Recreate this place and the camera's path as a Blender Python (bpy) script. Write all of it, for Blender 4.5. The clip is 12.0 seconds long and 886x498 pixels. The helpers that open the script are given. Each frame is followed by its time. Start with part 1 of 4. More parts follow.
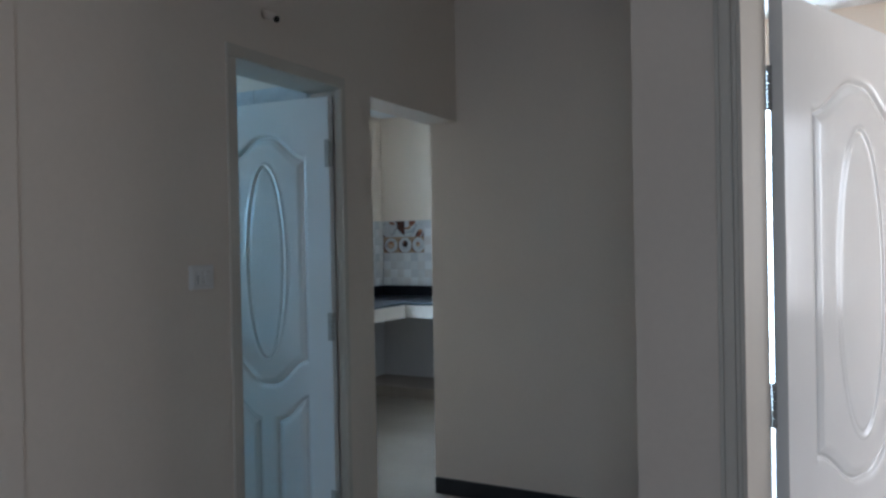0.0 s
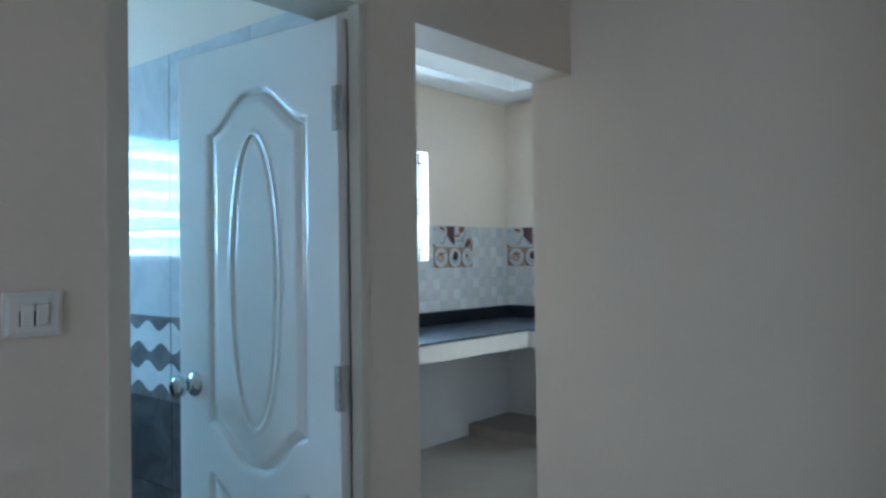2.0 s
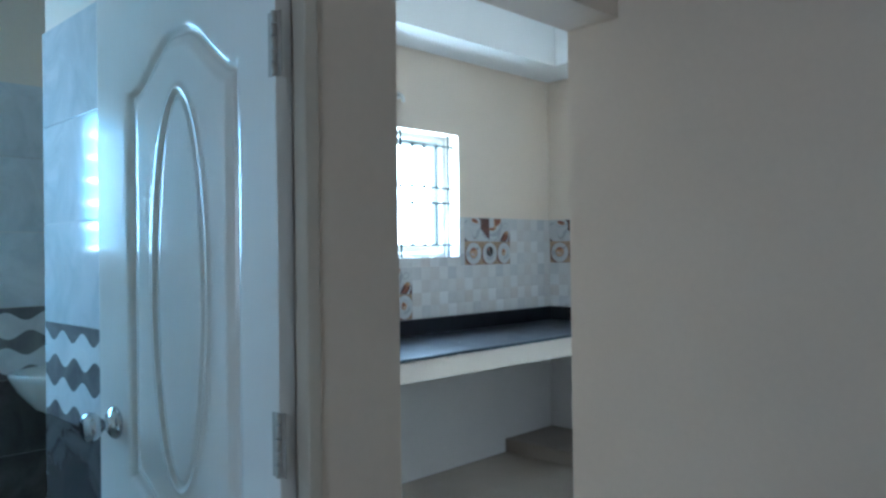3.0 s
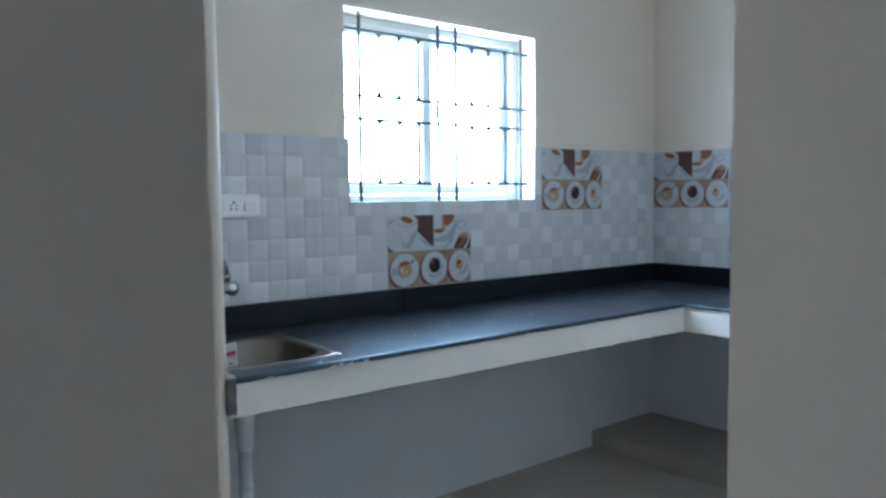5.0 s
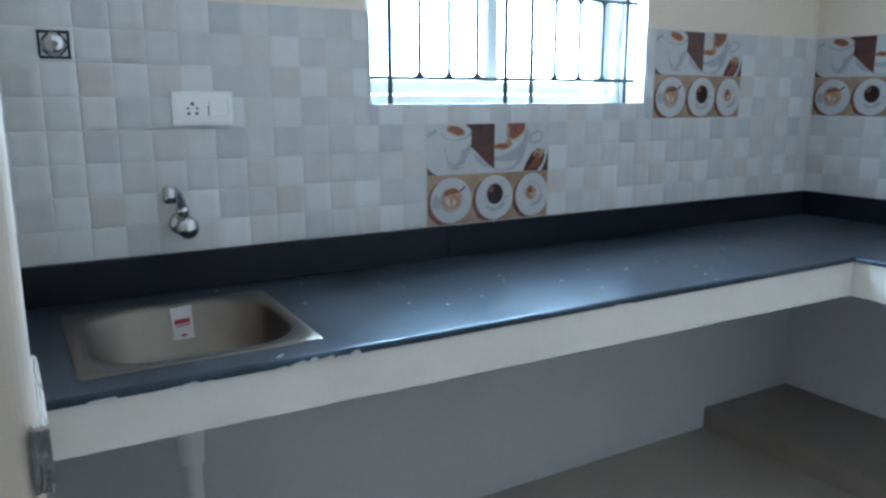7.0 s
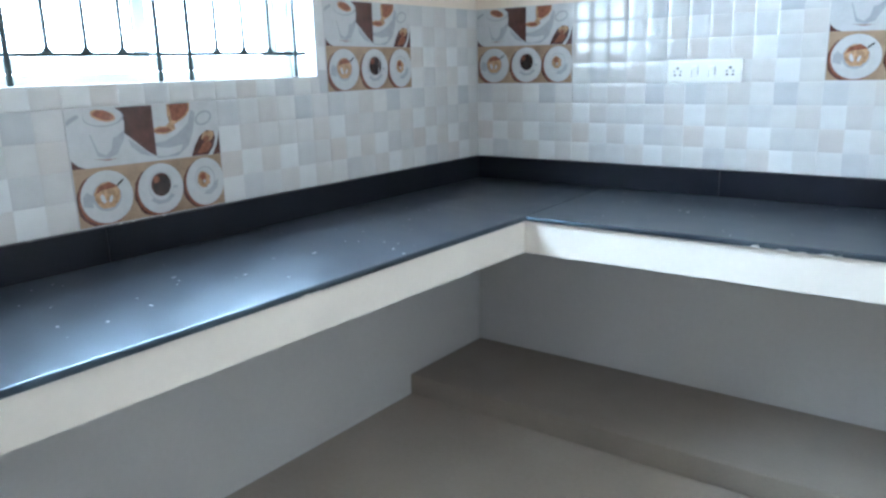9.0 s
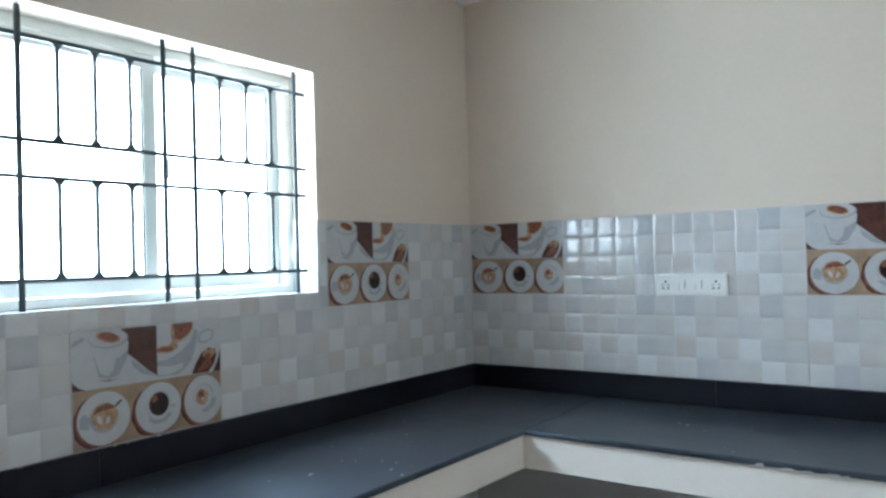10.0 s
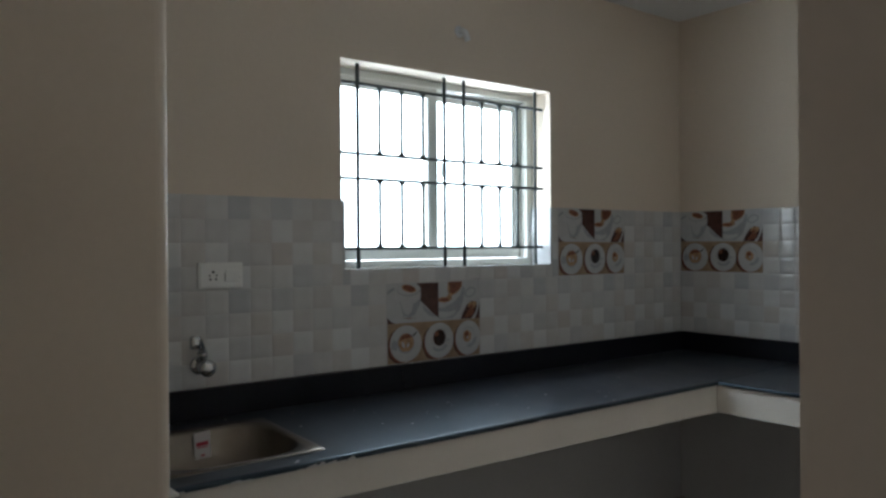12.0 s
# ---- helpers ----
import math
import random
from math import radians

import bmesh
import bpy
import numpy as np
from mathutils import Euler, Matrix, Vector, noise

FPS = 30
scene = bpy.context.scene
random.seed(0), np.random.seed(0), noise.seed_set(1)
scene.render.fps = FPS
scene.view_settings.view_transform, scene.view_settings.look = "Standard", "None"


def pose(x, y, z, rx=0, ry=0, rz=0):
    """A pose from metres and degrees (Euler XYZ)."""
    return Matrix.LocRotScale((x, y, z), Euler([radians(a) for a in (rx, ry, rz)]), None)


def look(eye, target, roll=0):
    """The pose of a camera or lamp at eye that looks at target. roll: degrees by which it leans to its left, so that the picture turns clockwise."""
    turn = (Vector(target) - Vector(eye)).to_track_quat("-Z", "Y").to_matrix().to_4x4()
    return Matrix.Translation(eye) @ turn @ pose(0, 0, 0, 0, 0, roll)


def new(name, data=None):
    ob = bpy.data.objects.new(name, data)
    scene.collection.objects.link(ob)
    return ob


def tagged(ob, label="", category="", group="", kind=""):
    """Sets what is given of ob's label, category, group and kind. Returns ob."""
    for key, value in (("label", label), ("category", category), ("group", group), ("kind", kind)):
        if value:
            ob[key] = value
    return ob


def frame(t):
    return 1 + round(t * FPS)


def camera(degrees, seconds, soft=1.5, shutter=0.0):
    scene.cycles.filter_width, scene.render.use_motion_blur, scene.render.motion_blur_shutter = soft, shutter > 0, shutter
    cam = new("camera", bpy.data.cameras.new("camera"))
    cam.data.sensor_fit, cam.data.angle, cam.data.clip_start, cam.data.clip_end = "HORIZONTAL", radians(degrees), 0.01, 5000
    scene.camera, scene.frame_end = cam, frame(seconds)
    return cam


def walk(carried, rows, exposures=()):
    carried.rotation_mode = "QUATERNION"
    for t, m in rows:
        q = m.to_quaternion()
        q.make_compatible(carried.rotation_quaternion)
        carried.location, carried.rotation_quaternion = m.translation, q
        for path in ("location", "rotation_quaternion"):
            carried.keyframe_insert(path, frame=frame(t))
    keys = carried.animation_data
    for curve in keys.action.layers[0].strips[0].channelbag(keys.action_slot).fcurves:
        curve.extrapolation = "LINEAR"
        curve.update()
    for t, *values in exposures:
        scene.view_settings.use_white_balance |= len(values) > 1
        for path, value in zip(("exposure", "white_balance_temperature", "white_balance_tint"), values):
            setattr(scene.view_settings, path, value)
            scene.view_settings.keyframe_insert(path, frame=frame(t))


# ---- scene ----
cam = camera(61.2, 12.0, soft=2.7)
PATH = [
    (0, (3.912, -6.069, 1.326), (2.966, -4.307, 1.312), -1.1),
    (0.5, (3.881, -5.765, 1.33), (2.797, -4.084, 1.318), -1.4),
    (1, (3.806, -5.467, 1.334), (2.587, -3.882, 1.33), -1.0),
    (1.5, (3.627, -5.189, 1.339), (2.34, -3.658, 1.352), -0.3),
    (2, (3.495, -4.881, 1.324), (2.197, -3.36, 1.346), -0.7),
    (2.5, (3.399, -4.602, 1.339), (2.031, -3.143, 1.349), -0.9),
    (3, (3.208, -4.365, 1.333), (1.809, -2.936, 1.341), -0.7),
    (3.2, (3.13, -4.272, 1.34), (1.733, -2.841, 1.34), -0.7),
    (4.8, (2.591, -3.630, 1.322), (1.064, -2.344, 1.206), -0.6),
    (5, (2.531, -3.548, 1.315), (0.977, -2.297, 1.178), -0.6),
    (5.5, (2.385, -3.363, 1.301), (0.773, -2.193, 1.122), -0.9),
    (6, (2.243, -3.164, 1.316), (0.561, -2.107, 1.086), -0.7),
    (6.5, (2.102, -3.022, 1.298), (0.363, -2.071, 1.023), -0.4),
    (7, (1.934, -2.882, 1.315), (0.242, -1.89, 0.923), -0.1),
    (7.5, (1.873, -2.808, 1.319), (0.353, -1.612, 0.808), 0.9),
    (7.7, (1.862, -2.793, 1.32), (0.416, -1.519, 0.786), 1.0),
    (9.3, (1.876, -2.737, 1.327), (0.734, -1.147, 0.918), -1.8),
    (9.5, (1.86, -2.74, 1.388), (0.708, -1.128, 1.113), -1.7),
    (10, (1.875, -2.768, 1.4), (0.693, -1.154, 1.429), -1.6),
    (10.5, (1.965, -2.828, 1.397), (0.677, -1.298, 1.446), -1.3),
    (11, (2.138, -2.971, 1.375), (0.6335, -1.654, 1.393), -0.5),
    (11.5, (2.256, -3.114, 1.382), (0.645, -1.929, 1.374), -0.2),
    (12, (2.354, -3.318, 1.379), (0.759, -2.112, 1.374), -0.4),
]
EXPOSURES = [(0.0, 0.45, 5280, 9), (1.0, 0.88, 5150, 7), (1.5, 1.14, 5120, 6), (2.0, 1.25, 5060, 5), (3.2, 1.13, 5080, 5), (5.0, 0.91, 5020, 9), (6.5, 1.01, 5060, 9), (7.0, 1.11, 5120, 9), (7.7, 1.55, 5200, 9), (9.3, 1.72, 5500, 11), (9.7, 1.46, 5600, 11), (10.3, 0.16, 5760, 11), (10.5, -0.04, 5780, 11), (11.0, -0.62, 6050, 13), (11.5, -0.68, 6150, 14), (12.0, -0.63, 6380, 15)]
walk(cam, [(t, look(eye, target, roll)) for t, eye, target, roll in PATH], EXPOSURES)

# ---- world, sun, windows' daylight ----
world = bpy.data.worlds.new("world")
scene.world = world
world.use_nodes = True
wn = world.node_tree
sky = wn.nodes.new("ShaderNodeTexSky")
sky.sky_type, sky.sun_disc = "NISHITA", False
sky.sun_elevation, sky.sun_rotation = radians(58), radians(50)
wn.links.new(sky.outputs[0], wn.nodes["Background"].inputs[0])
wn.nodes["Background"].inputs[1].default_value = 0.12

sun = new("sun", bpy.data.lights.new("sun", "SUN"))
sun.data.energy, sun.data.angle, sun.data.color = 3.0, radians(0.6), (1.0, 0.95, 0.88)
sun.matrix_world = look((20 * math.cos(radians(40)), 20 * math.sin(radians(40)), 32), (0, 0, 0))


def daylight(name, eye, target, width, height, watts, color, spread=180):
    """An area lamp that stands in a window's opening for the sky outside it."""
    lamp = bpy.data.lights.new(name, "AREA")
    lamp.shape, lamp.size, lamp.size_y, lamp.energy, lamp.color = "RECTANGLE", width, height, watts, color
    lamp.spread = radians(spread)
    ob = new(name, lamp)
    ob.matrix_world = look(eye, target)
    return ob


daylight("daylight_kitchen", (-0.24, -1.46, 1.68), (1, -1.85, 1.5), 1.3, 1.0, 37, (0.76, 0.905, 1.0), 150)
daylight("daylight_bath", (-0.24, -4.28, 1.65), (1, -4.28, 1.65), 0.64, 0.72, 12.0, (0.54, 0.83, 1.0))
daylight("daylight_living", (4.6, -9.35, 1.5), (4.6, 0, 1.4), 2.0, 1.3, 21, (0.87, 0.935, 1.0))
daylight("daylight_bedroom", (6.75, -2.5, 1.5), (0, -2.5, 1.4), 2.2, 1.3, 40, (1.0, 0.89, 0.79))


# ---- materials ----
def shader(name):
    m = bpy.data.materials.new(name)
    m.use_nodes = True
    return m, m.node_tree, m.node_tree.nodes["Principled BSDF"]


def node(tree, kind, **settings):
    n = tree.nodes.new(kind)
    for key, value in settings.items():
        n.inputs[key.replace("_", " ")].default_value = value
    return n


def surface(name, color, rough=0.6, metal=0.0, vary=0.06, blotch=1.6, grain=120.0, bump=0.05, gloss_vary=0.08, spec=0.5, distance=0.002):
    """Paint, stone or metal with slow blotches, fine grain and relief, in metres."""
    m, t, b = shader(name)
    place = t.nodes.new("ShaderNodeTexCoord")
    slow, fine = node(t, "ShaderNodeTexNoise", Scale=blotch, Detail=5.0), node(t, "ShaderNodeTexNoise", Scale=grain, Detail=3.0)
    for n in (slow, fine):
        t.links.new(place.outputs["Object"], n.inputs["Vector"])
    mix = t.nodes.new("ShaderNodeMath")
    mix.operation = "MULTIPLY_ADD"
    t.links.new(fine.outputs["Fac"], mix.inputs[0])
    mix.inputs[1].default_value = 0.35
    t.links.new(slow.outputs["Fac"], mix.inputs[2])
    ramp = t.nodes.new("ShaderNodeValToRGB")
    ramp.color_ramp.elements[0].position, ramp.color_ramp.elements[1].position = 0.42, 0.95
    ramp.color_ramp.elements[0].color = (*[c * (1 - vary) for c in color], 1)
    ramp.color_ramp.elements[1].color = (*[min(1, c * (1 + vary)) for c in color], 1)
    t.links.new(mix.outputs[0], ramp.inputs["Fac"])
    t.links.new(ramp.outputs["Color"], b.inputs["Base Color"])
    gl = node(t, "ShaderNodeMapRange")
    gl.inputs["To Min"].default_value, gl.inputs["To Max"].default_value = max(0.02, rough - gloss_vary), min(1, rough + gloss_vary)
    t.links.new(slow.outputs["Fac"], gl.inputs["Value"])
    t.links.new(gl.outputs["Result"], b.inputs["Roughness"])
    b.inputs["Metallic"].default_value, b.inputs["Specular IOR Level"].default_value = metal, spec
    if bump:
        bp = node(t, "ShaderNodeBump", Strength=bump, Distance=distance)
        t.links.new(mix.outputs[0], bp.inputs["Height"])
        t.links.new(bp.outputs["Normal"], b.inputs["Normal"])
    return m


M_WALL = surface("cream_wall_paint", (0.70, 0.602, 0.502), 0.62, vary=0.05, blotch=1.1, grain=55, bump=0.10, distance=0.003)
M_CEIL = surface("white_ceiling_paint", (0.80, 0.80, 0.79), 0.75, vary=0.03, bump=0.05)
M_FRAME = surface("grey_beige_frame_paint", (0.57, 0.512, 0.43), 0.5, vary=0.05, blotch=3, grain=90, bump=0.06)
M_FLOOR = surface("grey_beige_floor_tile", (0.36, 0.315, 0.27), 0.24, vary=0.10, blotch=2.2, grain=60, bump=0.02)
M_GROUT = surface("pale_grout", (0.64, 0.63, 0.61), 0.85, vary=0.08)
M_FASCIA = surface("white_putty_plaster", (0.76, 0.71, 0.65), 0.6, vary=0.05, blotch=4, grain=70, bump=0.2, distance=0.003)
M_PRIMER = surface("grey_white_cement_skim", (0.565, 0.56, 0.56), 0.7, vary=0.06, blotch=1.5, grain=60, bump=0.12, distance=0.003)
M_RAW = surface("raw_cement", (0.20, 0.195, 0.19), 0.9, vary=0.45, blotch=30, grain=160, bump=0.8, distance=0.006)
M_SKIRT = surface("black_granite_skirting", (0.018, 0.019, 0.022), 0.3, vary=0.3, blotch=8, grain=300, bump=0.02)
M_UPSTAND = surface("black_granite_upstand", (0.010, 0.011, 0.017), 0.34, vary=0.3, blotch=8, grain=300, bump=0.0, spec=0.22)
M_STEEL = surface("brushed_stainless_steel", (0.20, 0.174, 0.147), 0.38, metal=0.95, vary=0.12, blotch=9, grain=260, bump=0.08, gloss_vary=0.12)
M_CHROME = surface("chrome", (0.58, 0.59, 0.61), 0.09, metal=1.0, vary=0.03, bump=0.0, gloss_vary=0.03)
M_HINGE = surface("steel_hinge", (0.38, 0.355, 0.32), 0.45, metal=0.1, vary=0.15, blotch=20, bump=0.05)
# near-black stands in for the shade inside holes, slits and bores
M_DARK = surface("hole_shade", (0.012, 0.012, 0.013), 0.8, vary=0.2)
M_BAR = surface("dark_green_enamel_bar", (0.018, 0.032, 0.032), 0.42, vary=0.25, blotch=12, grain=200, bump=0.12)
M_ALU = surface("white_coated_window_frame", (0.70, 0.70, 0.66), 0.35, vary=0.06, blotch=6, bump=0.03)
M_RUBBER = surface("dark_window_gasket", (0.05, 0.05, 0.05), 0.7)
M_SWITCH = surface("white_switch_plastic", (0.82, 0.82, 0.80), 0.28, vary=0.02, bump=0.0)
M_CREAM = surface("cream_switch_plastic", (0.70, 0.67, 0.63), 0.4, vary=0.03, bump=0.0)
M_PVC = surface("white_pvc_pipe", (0.70, 0.71, 0.72), 0.4, vary=0.06, blotch=8, bump=0.03)
M_CERAMIC = surface("white_ceramic", (0.80, 0.80, 0.78), 0.10, vary=0.02, bump=0.0)
M_STICKER = surface("white_paper_label", (0.74, 0.72, 0.72), 0.5, vary=0.03, bump=0.02)
M_RED = surface("red_print", (0.46, 0.03, 0.06), 0.5, vary=0.1, bump=0.0)
M_PUTTY = surface("white_putty_spot", (0.66, 0.66, 0.65), 0.8, vary=0.1, blotch=60)
M_PLINTH = surface("brown_cement_plinth", (0.26, 0.225, 0.19), 0.55, vary=0.12, blotch=5, grain=90, bump=0.1)
# printed picture tile
M_P_WHITE = surface("print_porcelain_white", (0.50, 0.505, 0.515), 0.12, vary=0.06, blotch=40, bump=0.0)
M_P_SHADE = surface("print_porcelain_shade", (0.345, 0.355, 0.38), 0.12, vary=0.10, blotch=40, bump=0.0)
M_P_WOOD = surface("print_table_wood", (0.32, 0.225, 0.15), 0.12, vary=0.25, blotch=18, bump=0.0)
M_P_BROWN = surface("print_dark_brown", (0.085, 0.035, 0.028), 0.12, vary=0.35, blotch=40, bump=0.0)
M_P_COCOA = surface("print_cocoa", (0.22, 0.085, 0.05), 0.12, vary=0.4, blotch=90, bump=0.0)
M_P_TAN = surface("print_latte", (0.42, 0.26, 0.15), 0.12, vary=0.4, blotch=70, bump=0.0)
M_P_BLACK = surface("print_black_coffee", (0.03, 0.017, 0.015), 0.12, vary=0.3, blotch=60, bump=0.0)


def mosaic(name, tints):
    """Glossy printed tile whose squares differ in pale tints."""
    m, t, b = shader(name)
    geo = t.nodes.new("ShaderNodeNewGeometry")
    ramp = t.nodes.new("ShaderNodeValToRGB")
    ramp.color_ramp.elements.remove(ramp.color_ramp.elements[1])
    ramp.color_ramp.elements[0].color = (*tints[0][1], 1)
    for at, c in tints[1:]:
        ramp.color_ramp.elements.new(at).color = (*c, 1)
    t.links.new(geo.outputs["Random Per Island"], ramp.inputs["Fac"])
    place = t.nodes.new("ShaderNodeTexCoord")
    cloud = node(t, "ShaderNodeTexNoise", Scale=14.0, Detail=4.0)
    t.links.new(place.outputs["Object"], cloud.inputs["Vector"])
    soft = t.nodes.new("ShaderNodeMix")
    soft.data_type, soft.blend_type = "RGBA", "SOFT_LIGHT"
    soft.inputs[0].default_value = 0.25
    t.links.new(ramp.outputs["Color"], soft.inputs[6])
    t.links.new(cloud.outputs["Fac"], soft.inputs[7])
    t.links.new(soft.outputs[2], b.inputs["Base Color"])
    b.inputs["Roughness"].default_value = 0.09
    wave = node(t, "ShaderNodeTexNoise", Scale=9.0, Detail=1.0)
    t.links.new(place.outputs["Object"], wave.inputs["Vector"])
    bp = node(t, "ShaderNodeBump", Strength=0.06, Distance=0.004)
    t.links.new(wave.outputs["Fac"], bp.inputs["Height"])
    t.links.new(bp.outputs["Normal"], b.inputs["Normal"])
    return m


def marble(name, low, high, rough):
    """Glazed bathroom tile with cloudy veins, each piece a little different."""
    m, t, b = shader(name)
    place, info = t.nodes.new("ShaderNodeTexCoord"), t.nodes.new("ShaderNodeObjectInfo")
    shift = t.nodes.new("ShaderNodeVectorMath")
    shift.operation = "ADD"
    t.links.new(place.outputs["Object"], shift.inputs[0])
    t.links.new(info.outputs["Random"], shift.inputs[1])
    vein = node(t, "ShaderNodeTexNoise", Scale=5.5, Detail=8.0, Roughness=0.6, Distortion=1.2)
    t.links.new(shift.outputs[0], vein.inputs["Vector"])
    ramp = t.nodes.new("ShaderNodeValToRGB")
    ramp.color_ramp.elements[0].position, ramp.color_ramp.elements[1].position = 0.32, 0.62
    ramp.color_ramp.elements[0].color, ramp.color_ramp.elements[1].color = (*low, 1), (*high, 1)
    t.links.new(vein.outputs["Fac"], ramp.inputs["Fac"])
    t.links.new(ramp.outputs["Color"], b.inputs["Base Color"])
    b.inputs["Roughness"].default_value = rough
    return m


def door_paint():
    """Cream-white door skin with a pressed wood grain, glossy."""
    m, t, b = shader("cream_white_door_paint")
    place = t.nodes.new("ShaderNodeTexCoord")
    stretch = node(t, "ShaderNodeMapping")
    stretch.inputs["Scale"].default_value = (95.0, 95.0, 7.0)
    t.links.new(place.outputs["Object"], stretch.inputs["Vector"])
    grain, dirt = node(t, "ShaderNodeTexNoise", Scale=1.0, Detail=4.0, Distortion=0.6), node(t, "ShaderNodeTexNoise", Scale=3.0, Detail=5.0)
    t.links.new(stretch.outputs["Vector"], grain.inputs["Vector"])
    t.links.new(place.outputs["Object"], dirt.inputs["Vector"])
    ramp = t.nodes.new("ShaderNodeValToRGB")
    ramp.color_ramp.elements[0].color, ramp.color_ramp.elements[1].color = (0.69, 0.675, 0.64, 1), (0.78, 0.765, 0.74, 1)
    t.links.new(dirt.outputs["Fac"], ramp.inputs["Fac"])
    t.links.new(ramp.outputs["Color"], b.inputs["Base Color"])
    b.inputs["Roughness"].default_value = 0.15
    bp = node(t, "ShaderNodeBump", Strength=0.40, Distance=0.0016)
    t.links.new(grain.outputs["Fac"], bp.inputs["Height"])
    t.links.new(bp.outputs["Normal"], b.inputs["Normal"])
    return m


def pane_glass(name, clear_color, frost=0.0):
    """Thin window glass: mostly clear, some gloss, and where it is frosted some white scatter."""
    m, t, b = shader(name)
    t.nodes.remove(b)
    out = t.nodes["Material Output"]
    clear, gloss, mix = t.nodes.new("ShaderNodeBsdfTransparent"), node(t, "ShaderNodeBsdfGlossy", Roughness=0.03), t.nodes.new("ShaderNodeMixShader")
    clear.inputs["Color"].default_value = clear_color
    mix.inputs[0].default_value = 0.05
    t.links.new(clear.outputs[0], mix.inputs[1])
    t.links.new(gloss.outputs[0], mix.inputs[2])
    last = mix
    if frost:
        white, blend = t.nodes.new("ShaderNodeBsdfTranslucent"), t.nodes.new("ShaderNodeMixShader")
        white.inputs["Color"].default_value = (0.50, 0.66, 0.76, 1)
        blend.inputs[0].default_value = frost
        t.links.new(mix.outputs[0], blend.inputs[1])
        t.links.new(white.outputs[0], blend.inputs[2])
        last = blend
    t.links.new(last.outputs[0], out.inputs["Surface"])
    return m


def haze(name, color, strength):
    """The overexposed daylight outside a window."""
    m, t, b = shader(name)
    b.inputs["Base Color"].default_value = (*color, 1)
    b.inputs["Emission Color"].default_value, b.inputs["Emission Strength"].default_value = (*color, 1), strength
    return m


def dusty_granite():
    """Polished black granite under a wiped film of building dust, with streaks and fine crystals; the sky's blue sheen
    is tinted in.
    """
    m, t, b = shader("dusty_black_granite")
    place = t.nodes.new("ShaderNodeTexCoord")
    stretch = node(t, "ShaderNodeMapping")
    stretch.inputs["Rotation"].default_value, stretch.inputs["Scale"].default_value = (0, 0, 0.5), (1.0, 1.7, 1.0)
    t.links.new(place.outputs["Object"], stretch.inputs["Vector"])
    film = node(t, "ShaderNodeTexNoise", Scale=7.0, Detail=2.5, Roughness=0.5)
    speck = node(t, "ShaderNodeTexNoise", Scale=340.0, Detail=2.0)
    t.links.new(stretch.outputs["Vector"], film.inputs["Vector"])
    t.links.new(place.outputs["Object"], speck.inputs["Vector"])
    cover = node(t, "ShaderNodeMapRange")
    for key, value in (("From Min", 0.25), ("From Max", 0.75), ("To Min", 0.0), ("To Max", 1.0)):
        cover.inputs[key].default_value = value
    t.links.new(film.outputs["Fac"], cover.inputs["Value"])
    stone = t.nodes.new("ShaderNodeValToRGB")
    stone.color_ramp.elements[0].position, stone.color_ramp.elements[1].position = 0.35, 0.75
    stone.color_ramp.elements[0].color, stone.color_ramp.elements[1].color = (0.010, 0.012, 0.018, 1), (0.022, 0.026, 0.034, 1)
    t.links.new(speck.outputs["Fac"], stone.inputs["Fac"])
    mix = t.nodes.new("ShaderNodeMix")
    mix.data_type = "RGBA"
    mix.inputs[7].default_value = (0.050, 0.055, 0.066, 1)
    t.links.new(cover.outputs["Result"], mix.inputs[0])
    t.links.new(stone.outputs["Color"], mix.inputs[6])
    t.links.new(mix.outputs[2], b.inputs["Base Color"])
    gloss = node(t, "ShaderNodeMapRange")
    gloss.inputs["To Min"].default_value, gloss.inputs["To Max"].default_value = 0.28, 0.37
    t.links.new(cover.outputs["Result"], gloss.inputs["Value"])
    t.links.new(gloss.outputs["Result"], b.inputs["Roughness"])
    b.inputs["Specular IOR Level"].default_value = 0.6
    # blue of the window's reflected sky, put into the gloss colour
    b.inputs["Specular Tint"].default_value = (0.50, 0.77, 1.0, 1)
    return m


M_HAZE = haze("bright_outdoor_haze", (0.80, 0.92, 1.0), 8.0)
M_GRANITE = dusty_granite()
M_MOSAIC = mosaic("glossy_pale_mosaic_tile", [(0.0, (0.63, 0.635, 0.63)), (0.24, (0.66, 0.665, 0.665)), (0.50, (0.605, 0.60, 0.59)), (0.70, (0.645, 0.65, 0.65)), (0.88, (0.555, 0.55, 0.545))])
M_MOSAIC_DARK = mosaic("glossy_tinted_mosaic_tile", [(0.0, (0.52, 0.525, 0.53)), (0.18, (0.55, 0.515, 0.495)), (0.36, (0.59, 0.585, 0.575)), (0.54, (0.465, 0.475, 0.495)), (0.68, (0.56, 0.535, 0.515)), (0.84, (0.615, 0.62, 0.62))])
M_DOOR, M_GLASS = door_paint(), pane_glass("clear_window_glass", (0.96, 0.985, 0.985, 1))
M_FROST = pane_glass("frosted_louvre_glass", (0.45, 0.62, 0.70, 1), 0.65)
M_BATH_LIGHT = marble("pale_grey_marble_tile", (0.46, 0.48, 0.50), (0.60, 0.61, 0.62), 0.10)
M_BATH_DARK = marble("dark_slate_bath_tile", (0.050, 0.048, 0.050), (0.105, 0.10, 0.10), 0.16)
M_BATH_BAND = marble("grey_band_tile", (0.12, 0.12, 0.125), (0.21, 0.20, 0.20), 0.16)
M_BATH_WAVE = marble("white_wave_inlay", (0.56, 0.57, 0.58), (0.70, 0.70, 0.70), 0.12)


